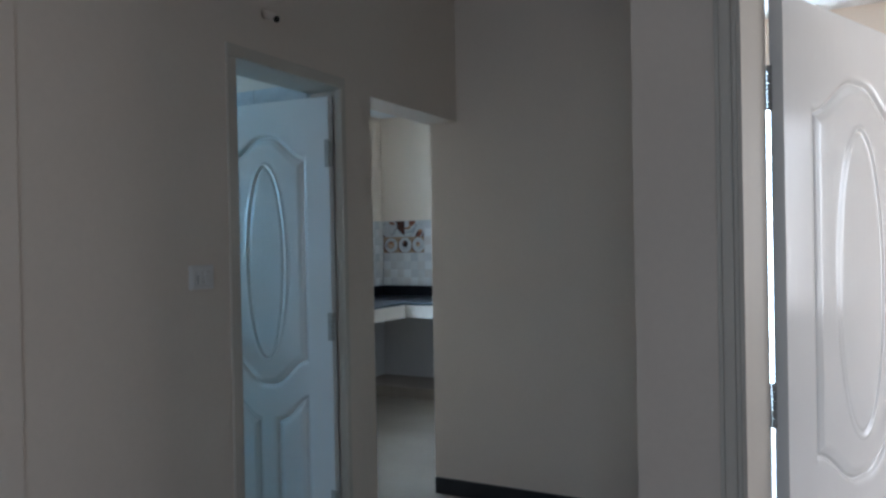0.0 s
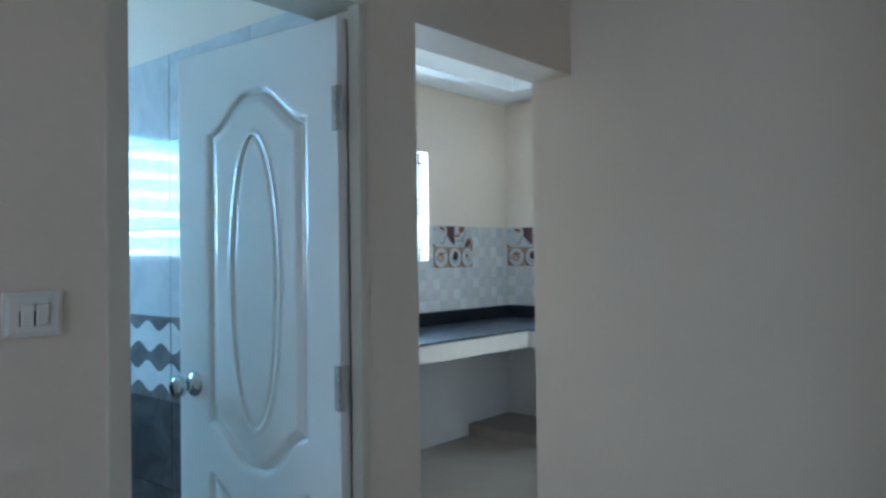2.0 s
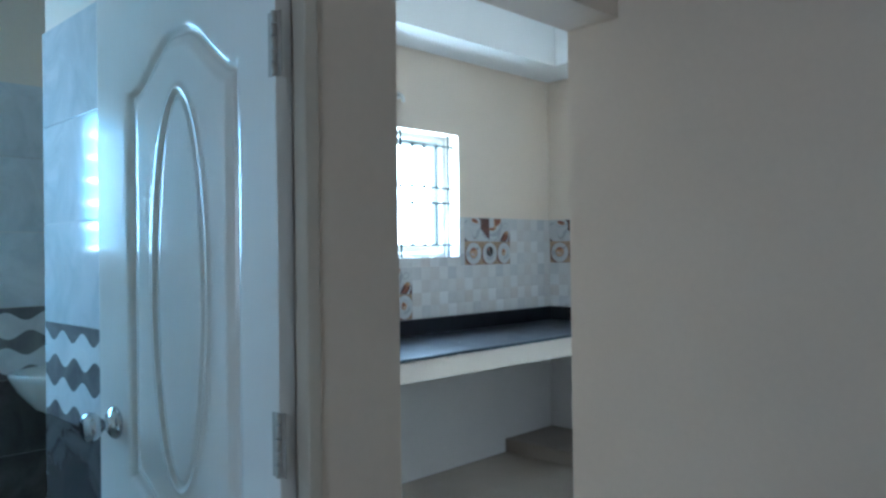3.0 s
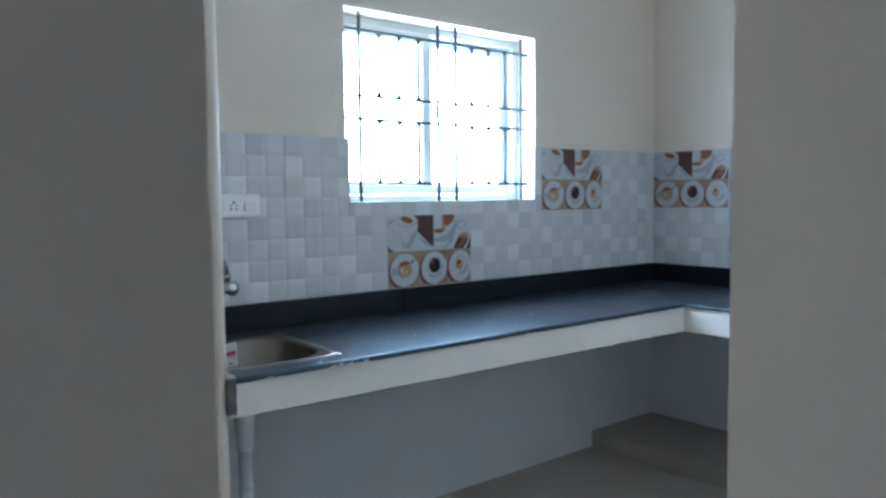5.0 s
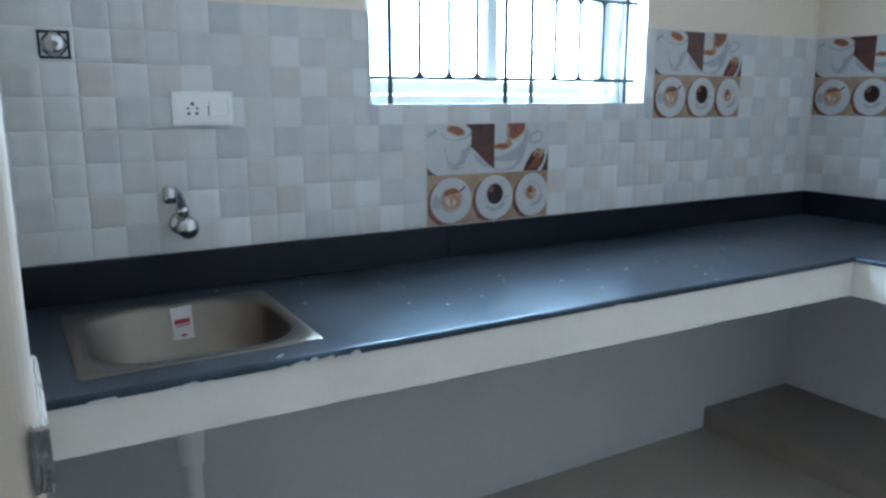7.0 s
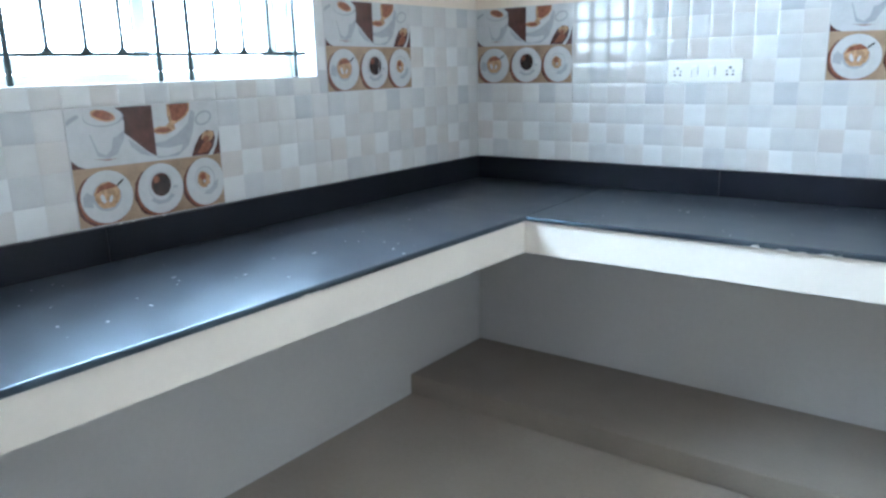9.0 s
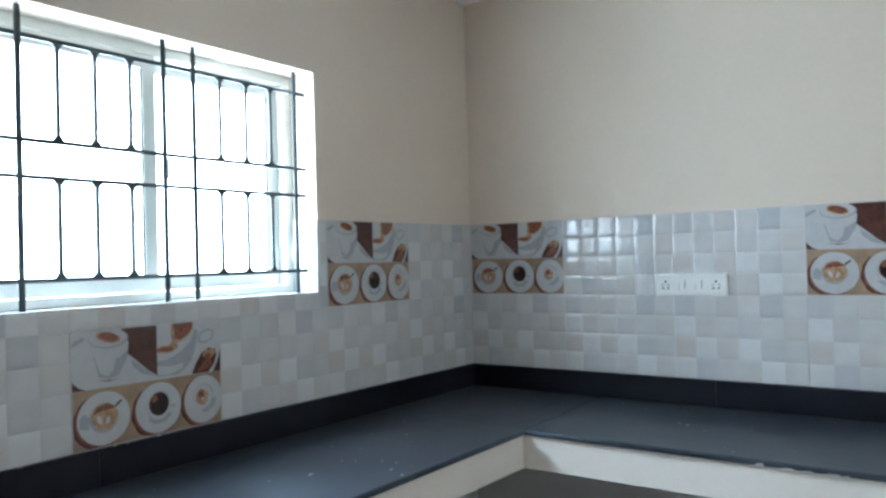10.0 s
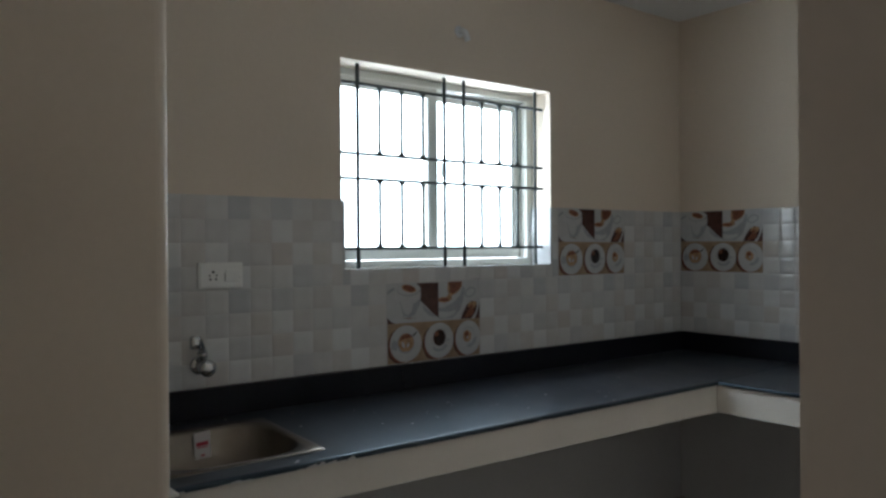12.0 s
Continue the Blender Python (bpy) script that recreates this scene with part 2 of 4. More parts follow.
# ---- mesh helpers ----
def mesh_object(name, bm, material, smooth=False):
    data = bpy.data.meshes.new(name)
    bm.normal_update()
    bm.to_mesh(data)
    bm.free()
    for m in material if isinstance(material, (list, tuple)) else [material]:
        data.materials.append(m)
    if smooth:
        for p in data.polygons:
            p.use_smooth = True
    return new(name, data)


def part(name, bm, material, parent, label="", smooth=False):
    ob = mesh_object(name, bm, material, smooth)
    ob.parent = parent
    if label:
        ob["label"] = label
    return ob


def thing(name, label, category, m=None, group="", kind=""):
    ob = new(name)
    ob.empty_display_size = 0.05
    if m is not None:
        ob.matrix_world = m
    return tagged(ob, label, category, group, kind)


def box(bm, x0, x1, y0, y1, z0, z1, bevel=0.0, segments=2):
    vs = [bm.verts.new((x, y, z)) for x in (x0, x1) for y in (y0, y1) for z in (z0, z1)]
    faces = [bm.faces.new([vs[i] for i in q]) for q in ((0, 1, 3, 2), (4, 6, 7, 5), (0, 4, 5, 1), (2, 3, 7, 6), (0, 2, 6, 4), (1, 5, 7, 3))]
    if bevel:
        edges = list({e for f in faces for e in f.edges})
        bmesh.ops.bevel(bm, geom=edges, offset=bevel, segments=segments, profile=0.7, affect="EDGES")
    return bm


def boxed(*size, bevel=0.0, segments=2):
    return box(bmesh.new(), *size, bevel=bevel, segments=segments)


def lathe(bm, profile, m=None, steps=24):
    """Turns (radius, height) pairs about z; m places the result."""
    rings = []
    for r, h in profile:
        rings.append([bm.verts.new((r * math.cos(a), r * math.sin(a), h)) for a in [2 * math.pi * k / steps for k in range(steps)]])
    for lo, hi in zip(rings, rings[1:]):
        for k in range(steps):
            f = bm.faces.new((lo[k], lo[(k + 1) % steps], hi[(k + 1) % steps], hi[k]))
            f.smooth = True
    for ring, flip in ((rings[0], True), (rings[-1], False)):
        bm.faces.new(ring[::-1] if flip else ring)
    if m is not None:
        bmesh.ops.transform(bm, matrix=m, verts=[v for ring in rings for v in ring])
    return bm


def tube(bm, points, radius, steps=12):
    """A round bar along points, with closed ends; radius may be one per point."""
    pts = [Vector(p) for p in points]
    radii = radius if isinstance(radius, (list, tuple)) else [radius] * len(pts)
    rings, side = [], None
    for i, (p, r) in enumerate(zip(pts, radii)):
        way = (pts[min(i + 1, len(pts) - 1)] - pts[max(i - 1, 0)]).normalized()
        side = (side - side.dot(way) * way).normalized() if side else way.orthogonal().normalized()
        up = way.cross(side)
        rings.append([bm.verts.new(p + r * (math.cos(a) * side + math.sin(a) * up)) for a in [2 * math.pi * k / steps for k in range(steps)]])
    for lo, hi in zip(rings, rings[1:]):
        for k in range(steps):
            f = bm.faces.new((lo[k], lo[(k + 1) % steps], hi[(k + 1) % steps], hi[k]))
            f.smooth = True
    bm.faces.new(rings[0][::-1])
    bm.faces.new(rings[-1])
    return bm


def prism(bm, outline, z0, z1):
    """Extrudes a counter-clockwise outline of (x, y) from z0 to z1."""
    lo, hi = [bm.verts.new((x, y, z0)) for x, y in outline], [bm.verts.new((x, y, z1)) for x, y in outline]
    bm.faces.new(lo[::-1])
    bm.faces.new(hi)
    for k in range(len(outline)):
        n = (k + 1) % len(outline)
        bm.faces.new((lo[k], lo[n], hi[n], hi[k]))
    return bm


def panel(axis, a0, a1, u0, u1, z0, z1, holes=()):
    """A wall slab between a0 and a1 on its axis, with openings (u0, u1, z0, z1) cut right through."""
    us = sorted({u0, u1, *[h[0] for h in holes], *[h[1] for h in holes]})
    zs = sorted({z0, z1, *[h[2] for h in holes], *[h[3] for h in holes]})
    us, zs = [u for u in us if u0 <= u <= u1], [z for z in zs if z0 <= z <= z1]
    solid = {}
    for i in range(len(us) - 1):
        for k in range(len(zs) - 1):
            mu, mz = (us[i] + us[i + 1]) / 2, (zs[k] + zs[k + 1]) / 2
            solid[i, k] = not any(h[0] < mu < h[1] and h[2] < mz < h[3] for h in holes)
    bm, made = bmesh.new(), {}

    def vert(i, k, a):
        if (i, k, a) not in made:
            made[i, k, a] = bm.verts.new((a, us[i], zs[k]) if axis == "x" else (us[i], a, zs[k]))
        return made[i, k, a]

    for (i, k), full in solid.items():
        if not full:
            continue
        for a in (a0, a1):
            bm.faces.new([vert(i, k, a), vert(i + 1, k, a), vert(i + 1, k + 1, a), vert(i, k + 1, a)])
        for di, dk, e in ((-1, 0, ((i, k), (i, k + 1))), (1, 0, ((i + 1, k), (i + 1, k + 1))), (0, -1, ((i, k), (i + 1, k))), (0, 1, ((i, k + 1), (i + 1, k + 1)))):
            if not solid.get((i + di, k + dk), False):
                (p, q) = e
                bm.faces.new([vert(*p, a0), vert(*q, a0), vert(*q, a1), vert(*p, a1)])
    bmesh.ops.recalc_face_normals(bm, faces=bm.faces)
    return bm


def wall(name, bm, label, material=None):
    return tagged(mesh_object(name, bm, material or M_WALL), label, "wall", kind="structure")


# ---- plan: kitchen 0..2.0 by -2.885..0, hall beyond x 2.13, bath beside the kitchen ----
HALL, KIT = 2.135, 1.971          # faces of the wall between hall and kitchen
JAMB_L, JAMB_R = -3.391, -2.582  # kitchen opening
LINTEL, TOP = 1.959, 2.95
LEFT = -2.876                  # kitchen's wall beside the sink
WIN = (-1.992, -0.940, 1.301, 2.060)
BWIN = (-4.56, -4.0, 1.33, 1.97)

tagged(mesh_object("floor", boxed(-0.2, 6.8, -9.4, 0.2, -0.12, 0.0), M_FLOOR), "polished grey-beige floor of the empty flat", "floor", kind="structure")
tagged(mesh_object("ceiling", boxed(-0.2, 6.8, -9.4, 0.2, TOP, TOP + 0.12), M_CEIL), "plain white painted ceiling", "ceiling", kind="structure")

wall_window = wall("wall_window", panel("x", -0.2, 0.0, -5.2, 0.2, 0, TOP, [WIN, BWIN]), "cream outer wall with a window and half-height tiling")
wall_far = wall("wall_far", panel("y", 0.0, 0.2, 0.0, 6.8, 0, TOP, [(3.10, 3.95, 0.0, 2.6)]), "cream kitchen wall with half-height glossy tiling")
wall_hall = wall("wall_hall", panel("x", KIT, HALL, -9.4, 0.0, 0, TOP, [(JAMB_L, JAMB_R, 0, LINTEL), (-4.235, -3.586, 0, 1.985)]), "cream hall wall with kitchen opening and bathroom doorway")
wall("wall_alcove", panel("y", JAMB_R, JAMB_R + 0.12, HALL, 3.56, 0, TOP), "plain cream wall beside the kitchen opening")
wall("wall_alcove_side", panel("x", 3.44, 3.56, -4.04, JAMB_R, 0, TOP), "plain cream wall at the end of the passage")
wall("wall_bedroom_door", panel("y", -4.16, -4.04, 3.44, 6.6, 0, TOP, [(3.692, 4.70, 0, 2.05)]), "cream wall with an open bedroom doorway")
wall("wall_east", panel("x", 6.6, 6.8, -9.4, 0.0, 0, TOP, [(-3.62, -1.38, 0.85, 2.15)]), "plain cream outer wall")
wall("wall_living", panel("y", -9.4, -9.2, HALL, 6.6, 0, TOP, [(3.7, 5.5, 0.9, 2.1)]), "plain cream living room wall")
wall("wall_bath_side", panel("y", -5.2, -5.0, 0.0, KIT, 0, TOP), "plain bathroom wall")
# stepped partition between bathroom and kitchen
partition = wall("wall_partition", prism(bmesh.new(), [(0, LEFT), (0, -3.02), (0.765, -3.02), (0.765, -3.582), (KIT, -3.582), (KIT, -3.47), (0.925, -3.47)] + [(0.925 - 0.028 * (1 - math.cos(radians(15 * k))), LEFT - 0.028 * (1 - math.sin(radians(15 * k)))) for k in range(7)], 0, TOP), "stepped cream partition wall beside the kitchen sink")
wall("wall_pilaster", boxed(HALL, HALL + 0.007, -9.2, -4.95, 0, TOP, bevel=0.003), "shallow plastered projection of the hall wall")

# beam along two sides of the kitchen ceiling
tagged(mesh_object("beam", prism(bmesh.new(), [(0.002, -0.002), (0.002, LEFT + 0.002), (0.33, LEFT + 0.002), (0.33, -0.36), (KIT - 0.002, -0.36), (KIT - 0.002, -0.002)], 2.535, TOP - 0.002), M_CEIL), "white plastered beam round the kitchen ceiling", "beam", kind="structure")

# black skirting of the passage
tagged(mesh_object("baseboard", boxed(KIT + 0.002, 3.438, JAMB_R - 0.012, JAMB_R - 0.001, 0.001, 0.085, bevel=0.002), M_SKIRT), "thin black granite skirting along the passage wall", "skirting", kind="structure")

# kitchen plinths
tagged(mesh_object("plinth", boxed(0.006, KIT - 0.002, -0.524, -0.006, 0.001, 0.088, bevel=0.006), M_PLINTH), "low brown cement plinth under the kitchen counter", "plinth", kind="structure")
tagged(mesh_object("plinth_sink", boxed(0.006, 0.42, LEFT + 0.002, -2.245, 0.001, 0.15, bevel=0.008), M_PLINTH), "low brown cement block under the sink", "plinth", kind="structure")


tagged(mesh_object("backdrop_balcony", boxed(2.2, 4.9, 0.9, 0.98, -0.8, 4.0), M_HAZE), "bright hazy daylight beyond the balcony doorway", "backdrop", kind="structure")
tagged(mesh_object("backdrop", boxed(-0.98, -0.9, -8.5, 3.0, -0.8, 4.0), M_HAZE), "bright hazy daylight outside the windows", "backdrop", kind="structure")

# ---- kitchen window ----
def window_frame(m, width, height):
    """Two-leaf sliding window, built in its own XZ plane, looking towards -Y, foot at z 0."""
    w = thing("window_1", "white framed two-leaf sliding kitchen window, closed", "window", m, kind="structure")
    for name, s in (("frame_head", (0, width, -0.03, 0.05, height - 0.030, height)), ("frame_sill", (0, width, -0.03, 0.05, 0, 0.027)), ("frame_jamb", (0, 0.021, -0.03, 0.05, 0.0275, height - 0.0305)), ("frame_jamb", (width - 0.034, width, -0.03, 0.05, 0.0275, height - 0.0305))):
        part(name, boxed(*s, bevel=0.003), M_ALU, w)
    for x0, x1, y in ((0.023, 0.516, -0.016), (0.481, width - 0.036, 0.022)):
        leaf = part("sash", bmesh.new(), M_ALU, w)
        bm = bmesh.new()
        z0, z1, s = 0.029, height - 0.032, 0.040
        for q in ((x0, x0 + s, z0, z1), (x1 - s, x1, z0, z1), (x0 + s, x1 - s, z0, z0 + s), (x0 + s, x1 - s, z1 - s, z1)):
            box(bm, q[0], q[1], y - 0.012, y + 0.012, q[2], q[3])
        bm.to_mesh(leaf.data)
        bm.free()
        glass = part("pane", boxed(x0 + s - 0.004, x1 - s + 0.004, y - 0.002, y + 0.002, z0 + s - 0.004, z1 - s + 0.004), M_GLASS, leaf, "clear glass pane")
        glass.visible_shadow = False
        bm = bmesh.new()
        for q in ((x0 + s, x0 + s + 0.005, z0 + s, z1 - s), (x1 - s - 0.005, x1 - s, z0 + s, z1 - s)):
            box(bm, q[0], q[1], y - 0.008, y - 0.004, q[2], q[3])
        part("gasket", bm, M_RUBBER, leaf)
    part("latch", boxed(width * 0.505, width * 0.525, -0.045, -0.0305, height * 0.48, height * 0.56, bevel=0.004), M_ALU, w, "small white sliding latch")
    return w


window_frame(pose(-0.145, WIN[0] + 0.001, WIN[2] + 0.001, 0, 0, 90), WIN[1] - WIN[0] - 0.002, WIN[3] - WIN[2] - 0.002)


def grille():
    """Welded security bars standing in the window's reveal."""
    g = thing("window_grille", "dark green painted welded steel window grille", "window grille", pose(-0.045, 0, 0))
    n, y0, y1 = 10, -1.901, -0.998
    ys = [y0 + (y1 - y0) * k / (n - 1) for k in range(n)]
    levels = (1.376, 1.635, 1.727, 1.987)
    for z in levels:
        part("crossbar", boxed(-0.004, 0.004, WIN[0] + 0.002, WIN[1] - 0.004, z - 0.006, z + 0.006, bevel=0.002, segments=1), M_BAR, g)
    for k, y in enumerate(ys):
        if k in (0, 4, 5, 9):
            part("upright", boxed(0.0045, 0.0125, y - 0.0075, y + 0.0075, WIN[2] + 0.001, WIN[3] - 0.001, bevel=0.002, segments=1), M_BAR, g)
            continue
        for lo, hi in ((levels[0], levels[1]), (levels[2], levels[3])):
            bm = boxed(-0.0035, 0.0035, y - 0.0055, y + 0.0055, lo + 0.006, hi - 0.006)
            for z, way in ((lo + 0.006, 1), (hi - 0.006, -1)):
                for side in (-1, 1):  # weld fillets
                    vs = [bm.verts.new((x, yy, zz)) for x in (-0.003, 0.003) for yy, zz in ((y + side * 0.005, z), (y + side * 0.015, z), (y + side * 0.005, z + way * 0.013))]
                    for q in ((0, 1, 2), (3, 5, 4), (0, 3, 4, 1), (1, 4, 5, 2), (0, 2, 5, 3)):
                        bm.faces.new([vs[i] for i in q])
            bmesh.ops.recalc_face_normals(bm, faces=bm.faces)
            part("short_bar", bm, M_BAR, g)
    return g


grille()

# glazed lining of the window's reveal up to the tiling's top
TILE0, TILE1, TILE2 = 0.939, 1.245, 1.550
TILE_H = 0.305
for name, s in (("reveal_lining_sill", (-0.112, 0.003, WIN[0] + 0.011, WIN[1] - 0.011, WIN[2] + 0.0005, WIN[2] + 0.0008)),
                ("reveal_lining", (-0.112, 0.009, WIN[0], WIN[0] + 0.010, WIN[2], TILE2)),
                ("reveal_lining", (-0.112, 0.009, WIN[1] - 0.010, WIN[1], WIN[2], TILE2))):
    part(name, boxed(*s, bevel=0.0 if "sill" in name else 0.001, segments=1), M_CERAMIC if "sill" in name else M_P_WHITE, wall_window)


# ---- kitchen counter ----
DEPTH, SLAB0, STONE0, STONE1 = 0.608, 0.700, 0.813, 0.842
DROP = 0.014  # how far the worktop falls towards its front edge


def pierced(xs, ys, z0, z1, hole):
    """A slab over the grid of xs and ys, without the one cell named hole."""
    bm, grid = bmesh.new(), {}
    for i, x in enumerate(xs):
        for k, y in enumerate(ys):
            for z in (z0, z1):
                grid[i, k, z] = bm.verts.new((x, y, z))
    solid = {(i, k) for i in range(len(xs) - 1) for k in range(len(ys) - 1)} - {hole}
    for i, k in solid:
        for z, way in ((z0, -1), (z1, 1)):
            q = [grid[i, k, z], grid[i + 1, k, z], grid[i + 1, k + 1, z], grid[i, k + 1, z]]
            bm.faces.new(q[::way])
        for di, dk, a, b in ((-1, 0, (i, k), (i, k + 1)), (1, 0, (i + 1, k), (i + 1, k + 1)), (0, -1, (i, k), (i + 1, k)), (0, 1, (i, k + 1), (i + 1, k + 1))):
            if (i + di, k + dk) not in solid:
                bm.faces.new([grid[a[0], a[1], z0], grid[b[0], b[1], z0], grid[b[0], b[1], z1], grid[a[0], a[1], z1]])
    bmesh.ops.recalc_face_normals(bm, faces=bm.faces)
    return bm


# unpainted skim coat on the walls under the counter
part("skim_coat", boxed(0.0005, 0.004, LEFT + 0.001, -0.0045, 0.0, SLAB0 - 0.001), M_PRIMER, wall_window, "bare grey-white skim coat under the counter")
part("skim_coat", boxed(0.0045, KIT - 0.002, -0.004, -0.0005, 0.0, SLAB0 - 0.001), M_PRIMER, wall_far, "bare grey-white skim coat under the counter")

SINK = (0.112, 0.535, -2.805, -2.345)  # rim: x0, x1, y0, y1
HOLE = (SINK[0] + 0.02, SINK[1] - 0.02, SINK[2] + 0.02, SINK[3] - 0.02)
bm = pierced([0.002, HOLE[0], HOLE[1], DEPTH - 0.012], [LEFT + 0.002, HOLE[2], HOLE[3], -DEPTH + 0.012, -0.002], SLAB0, STONE0 - 0.001, (1, 1))
box(bm, DEPTH - 0.012, KIT - 0.002, -DEPTH + 0.012, -0.002, SLAB0, STONE0 - 0.001)
for v in bm.verts:  # the slab's underside rises a little towards the sink
    if v.co.z < SLAB0 + 0.001:
        v.co.z += 0.018 * min(1, max(0, (-0.596 - v.co.y) / 2.28))
slab = mesh_object("counter_slab", bm, M_FASCIA)
tagged(slab, "white plastered concrete slab carrying the worktop", "counter slab", kind="structure")


def rounded(x0, x1, y0, y1, r, steps=8):
    pts = []
    for cx, cy, a in ((x1 - r, y1 - r, 0), (x0 + r, y1 - r, 90), (x0 + r, y0 + r, 180), (x1 - r, y0 + r, 270)):
        pts += [(cx + r * math.cos(radians(a + 90 * k / steps)), cy + r * math.sin(radians(a + 90 * k / steps))) for k in range(steps + 1)]
    return pts


def fall(bm):
    """Lets what lies at worktop height follow the stone's fall to the front."""
    for v in bm.verts:
        if v.co.z > STONE0 + 0.004:
            v.co.z -= DROP * min(v.co.x, -v.co.y) / DEPTH
    return bm


def worktop():
    w = thing("worktop", "dusty black granite worktop in an L with specks of plaster", "worktop")
    # top with a hole for the sink, assembled from butted stone pieces
    y0, y1 = LEFT + 0.002, -0.002
    bm = pierced([0.002, HOLE[0], HOLE[1], DEPTH], [y0, HOLE[2], HOLE[3], -DEPTH, y1], STONE0, STONE1, (1, 1))
    front = [e for e in bm.edges if all(abs(v.co.x - DEPTH) < 1e-5 and v.co.z > STONE1 - 1e-4 for v in e.verts)]
    fall(bm)
    bmesh.ops.bevel(bm, geom=front, offset=0.008, segments=4, profile=0.5, affect="EDGES")
    part("top_slab", bm, M_GRANITE, w)
    bm = boxed(DEPTH + 0.0008, KIT - 0.002, -DEPTH, y1, STONE0, STONE1)
    front = [e for e in bm.edges if all(abs(v.co.y + DEPTH) < 1e-5 and v.co.z > STONE1 - 1e-4 for v in e.verts)]
    fall(bm)
    bmesh.ops.bevel(bm, geom=front, offset=0.008, segments=4, profile=0.5, affect="EDGES")
    part("top_slab", bm, M_GRANITE, w)
    # upstands, jointed once each
    for s in ((0.002, 0.022, y0, -1.745, STONE1 + 0.001, TILE0), (0.002, 0.022, -1.743, -0.0225, STONE1 + 0.001, TILE0), (0.002, 1.058, -0.022, -0.002, STONE1 + 0.001, TILE0), (1.060, KIT - 0.002, -0.022, -0.002, STONE1 + 0.001, TILE0)):
        part("upstand", boxed(*s, bevel=0.0015, segments=1), M_UPSTAND, w, "black granite upstand")
    # ragged white putty along the lower edge of the stone
    rng = random.Random(4)
    bm = bmesh.new()
    spans = [(-2.47, -2.32), (-1.62, -1.59), (-2.67, -2.60), (-2.80, -2.76)]
    for a, b in spans:
        y = a
        while y < b:
            wdt, hgt = rng.uniform(0.015, 0.05), rng.uniform(0.001, 0.007) * (1.3 if b == -2.32 else 0.8)
            c = [(y, 0), (y + wdt, 0), (y + wdt * rng.uniform(.6, .95), hgt), (y + wdt * rng.uniform(.2, .5), hgt * rng.uniform(.6, 1.1)), (y + wdt * .05, hgt * rng.uniform(.2, .7))]
            vs = [bm.verts.new((DEPTH + 0.0008, p, STONE0 + q)) for p, q in c]
            vb = [bm.verts.new((DEPTH - 0.006, p, STONE0 + q)) for p, q in c]
            bm.faces.new(vs)
            for i in range(5):
                bm.faces.new([vs[i], vb[i], vb[(i + 1) % 5], vs[(i + 1) % 5]])
            y += wdt * rng.uniform(0.8, 1.1)
    x = 1.33
    while x < 1.57:
        wdt, hgt = rng.uniform(0.015, 0.045), rng.uniform(0.002, 0.008)
        c = [(x, 0), (x + wdt, 0), (x + wdt * .8, hgt), (x + wdt * .3, hgt * .8)]
        vs = [bm.verts.new((p, -DEPTH - 0.0008, STONE0 + q)) for p, q in c]
        vb = [bm.verts.new((p, -DEPTH + 0.006, STONE0 + q)) for p, q in c]
        bm.faces.new(vs)
        for i in range(4):
            bm.faces.new([vs[i], vb[i], vb[(i + 1) % 4], vs[(i + 1) % 4]])
        x += wdt * rng.uniform(1.0, 3.2)
    bmesh.ops.recalc_face_normals(bm, faces=bm.faces)
    part("putty_smear", bm, M_PUTTY, w, "ragged white putty smears")["kind"] = "stuff"
    # plaster crumbs on the stone
    bm = bmesh.new()
    large = [(0.385, -2.07), (0.439, -1.993), (0.27, -1.726), (0.269, -2.289), (0.529, -1.198), (0.585, -1.22), (0.379, -1.356), (0.583, -2.454), (0.097, -2.236), (0.06, -2.446), (1.02, -0.30), (1.05, -0.31)]
    for n in range(90):
        if n < len(large):
            x, y = large[n]
        elif rng.random() < 0.68:
            x, y = rng.uniform(0.05, 0.57), rng.uniform(-2.3, -0.1)
        else:
            x, y = rng.uniform(0.6, 1.9), rng.uniform(-0.56, -0.05)
        r, st, turn = rng.uniform(0.0030, 0.0055) if n < len(large) else rng.uniform(0.0008, 0.0030), rng.uniform(1, 2.6), rng.uniform(0, 3.14)
        ring = []
        for k in range(6):
            a, rr = k * math.pi / 3, r * rng.uniform(0.6, 1.2)
            u, v = rr * st * math.cos(a), rr * math.sin(a)
            ring.append(bm.verts.new((x + u * math.cos(turn) - v * math.sin(turn), y + u * math.sin(turn) + v * math.cos(turn), STONE1 + 0.0002)))
        tip = bm.verts.new((x, y, STONE1 + 0.0016))
        for k in range(6):
            bm.faces.new((ring[k], ring[(k + 1) % 6], tip))
    fall(bm)
    for _ in range(26):
        along, r = rng.uniform(0.05, 1.0), rng.uniform(0.0015, 0.0045)
        x, y = (rng.uniform(0.012, 0.021), -2.85 * along) if rng.random() < 0.65 else (1.9 * along, -rng.uniform(0.012, 0.021))
        ring = [bm.verts.new((x + r * rng.uniform(0.6, 1.3) * math.cos(k * 1.2566), y + r * rng.uniform(0.6, 1.6) * math.sin(k * 1.2566), TILE0 + 0.0002)) for k in range(5)]
        tip = bm.verts.new((x, y, TILE0 + r))
        for k in range(5):
            bm.faces.new((ring[k], ring[(k + 1) % 5], tip))
    part("plaster_crumbs", bm, M_PUTTY, w, "scattered white plaster crumbs")["kind"] = "stuff"
    return w


worktop()


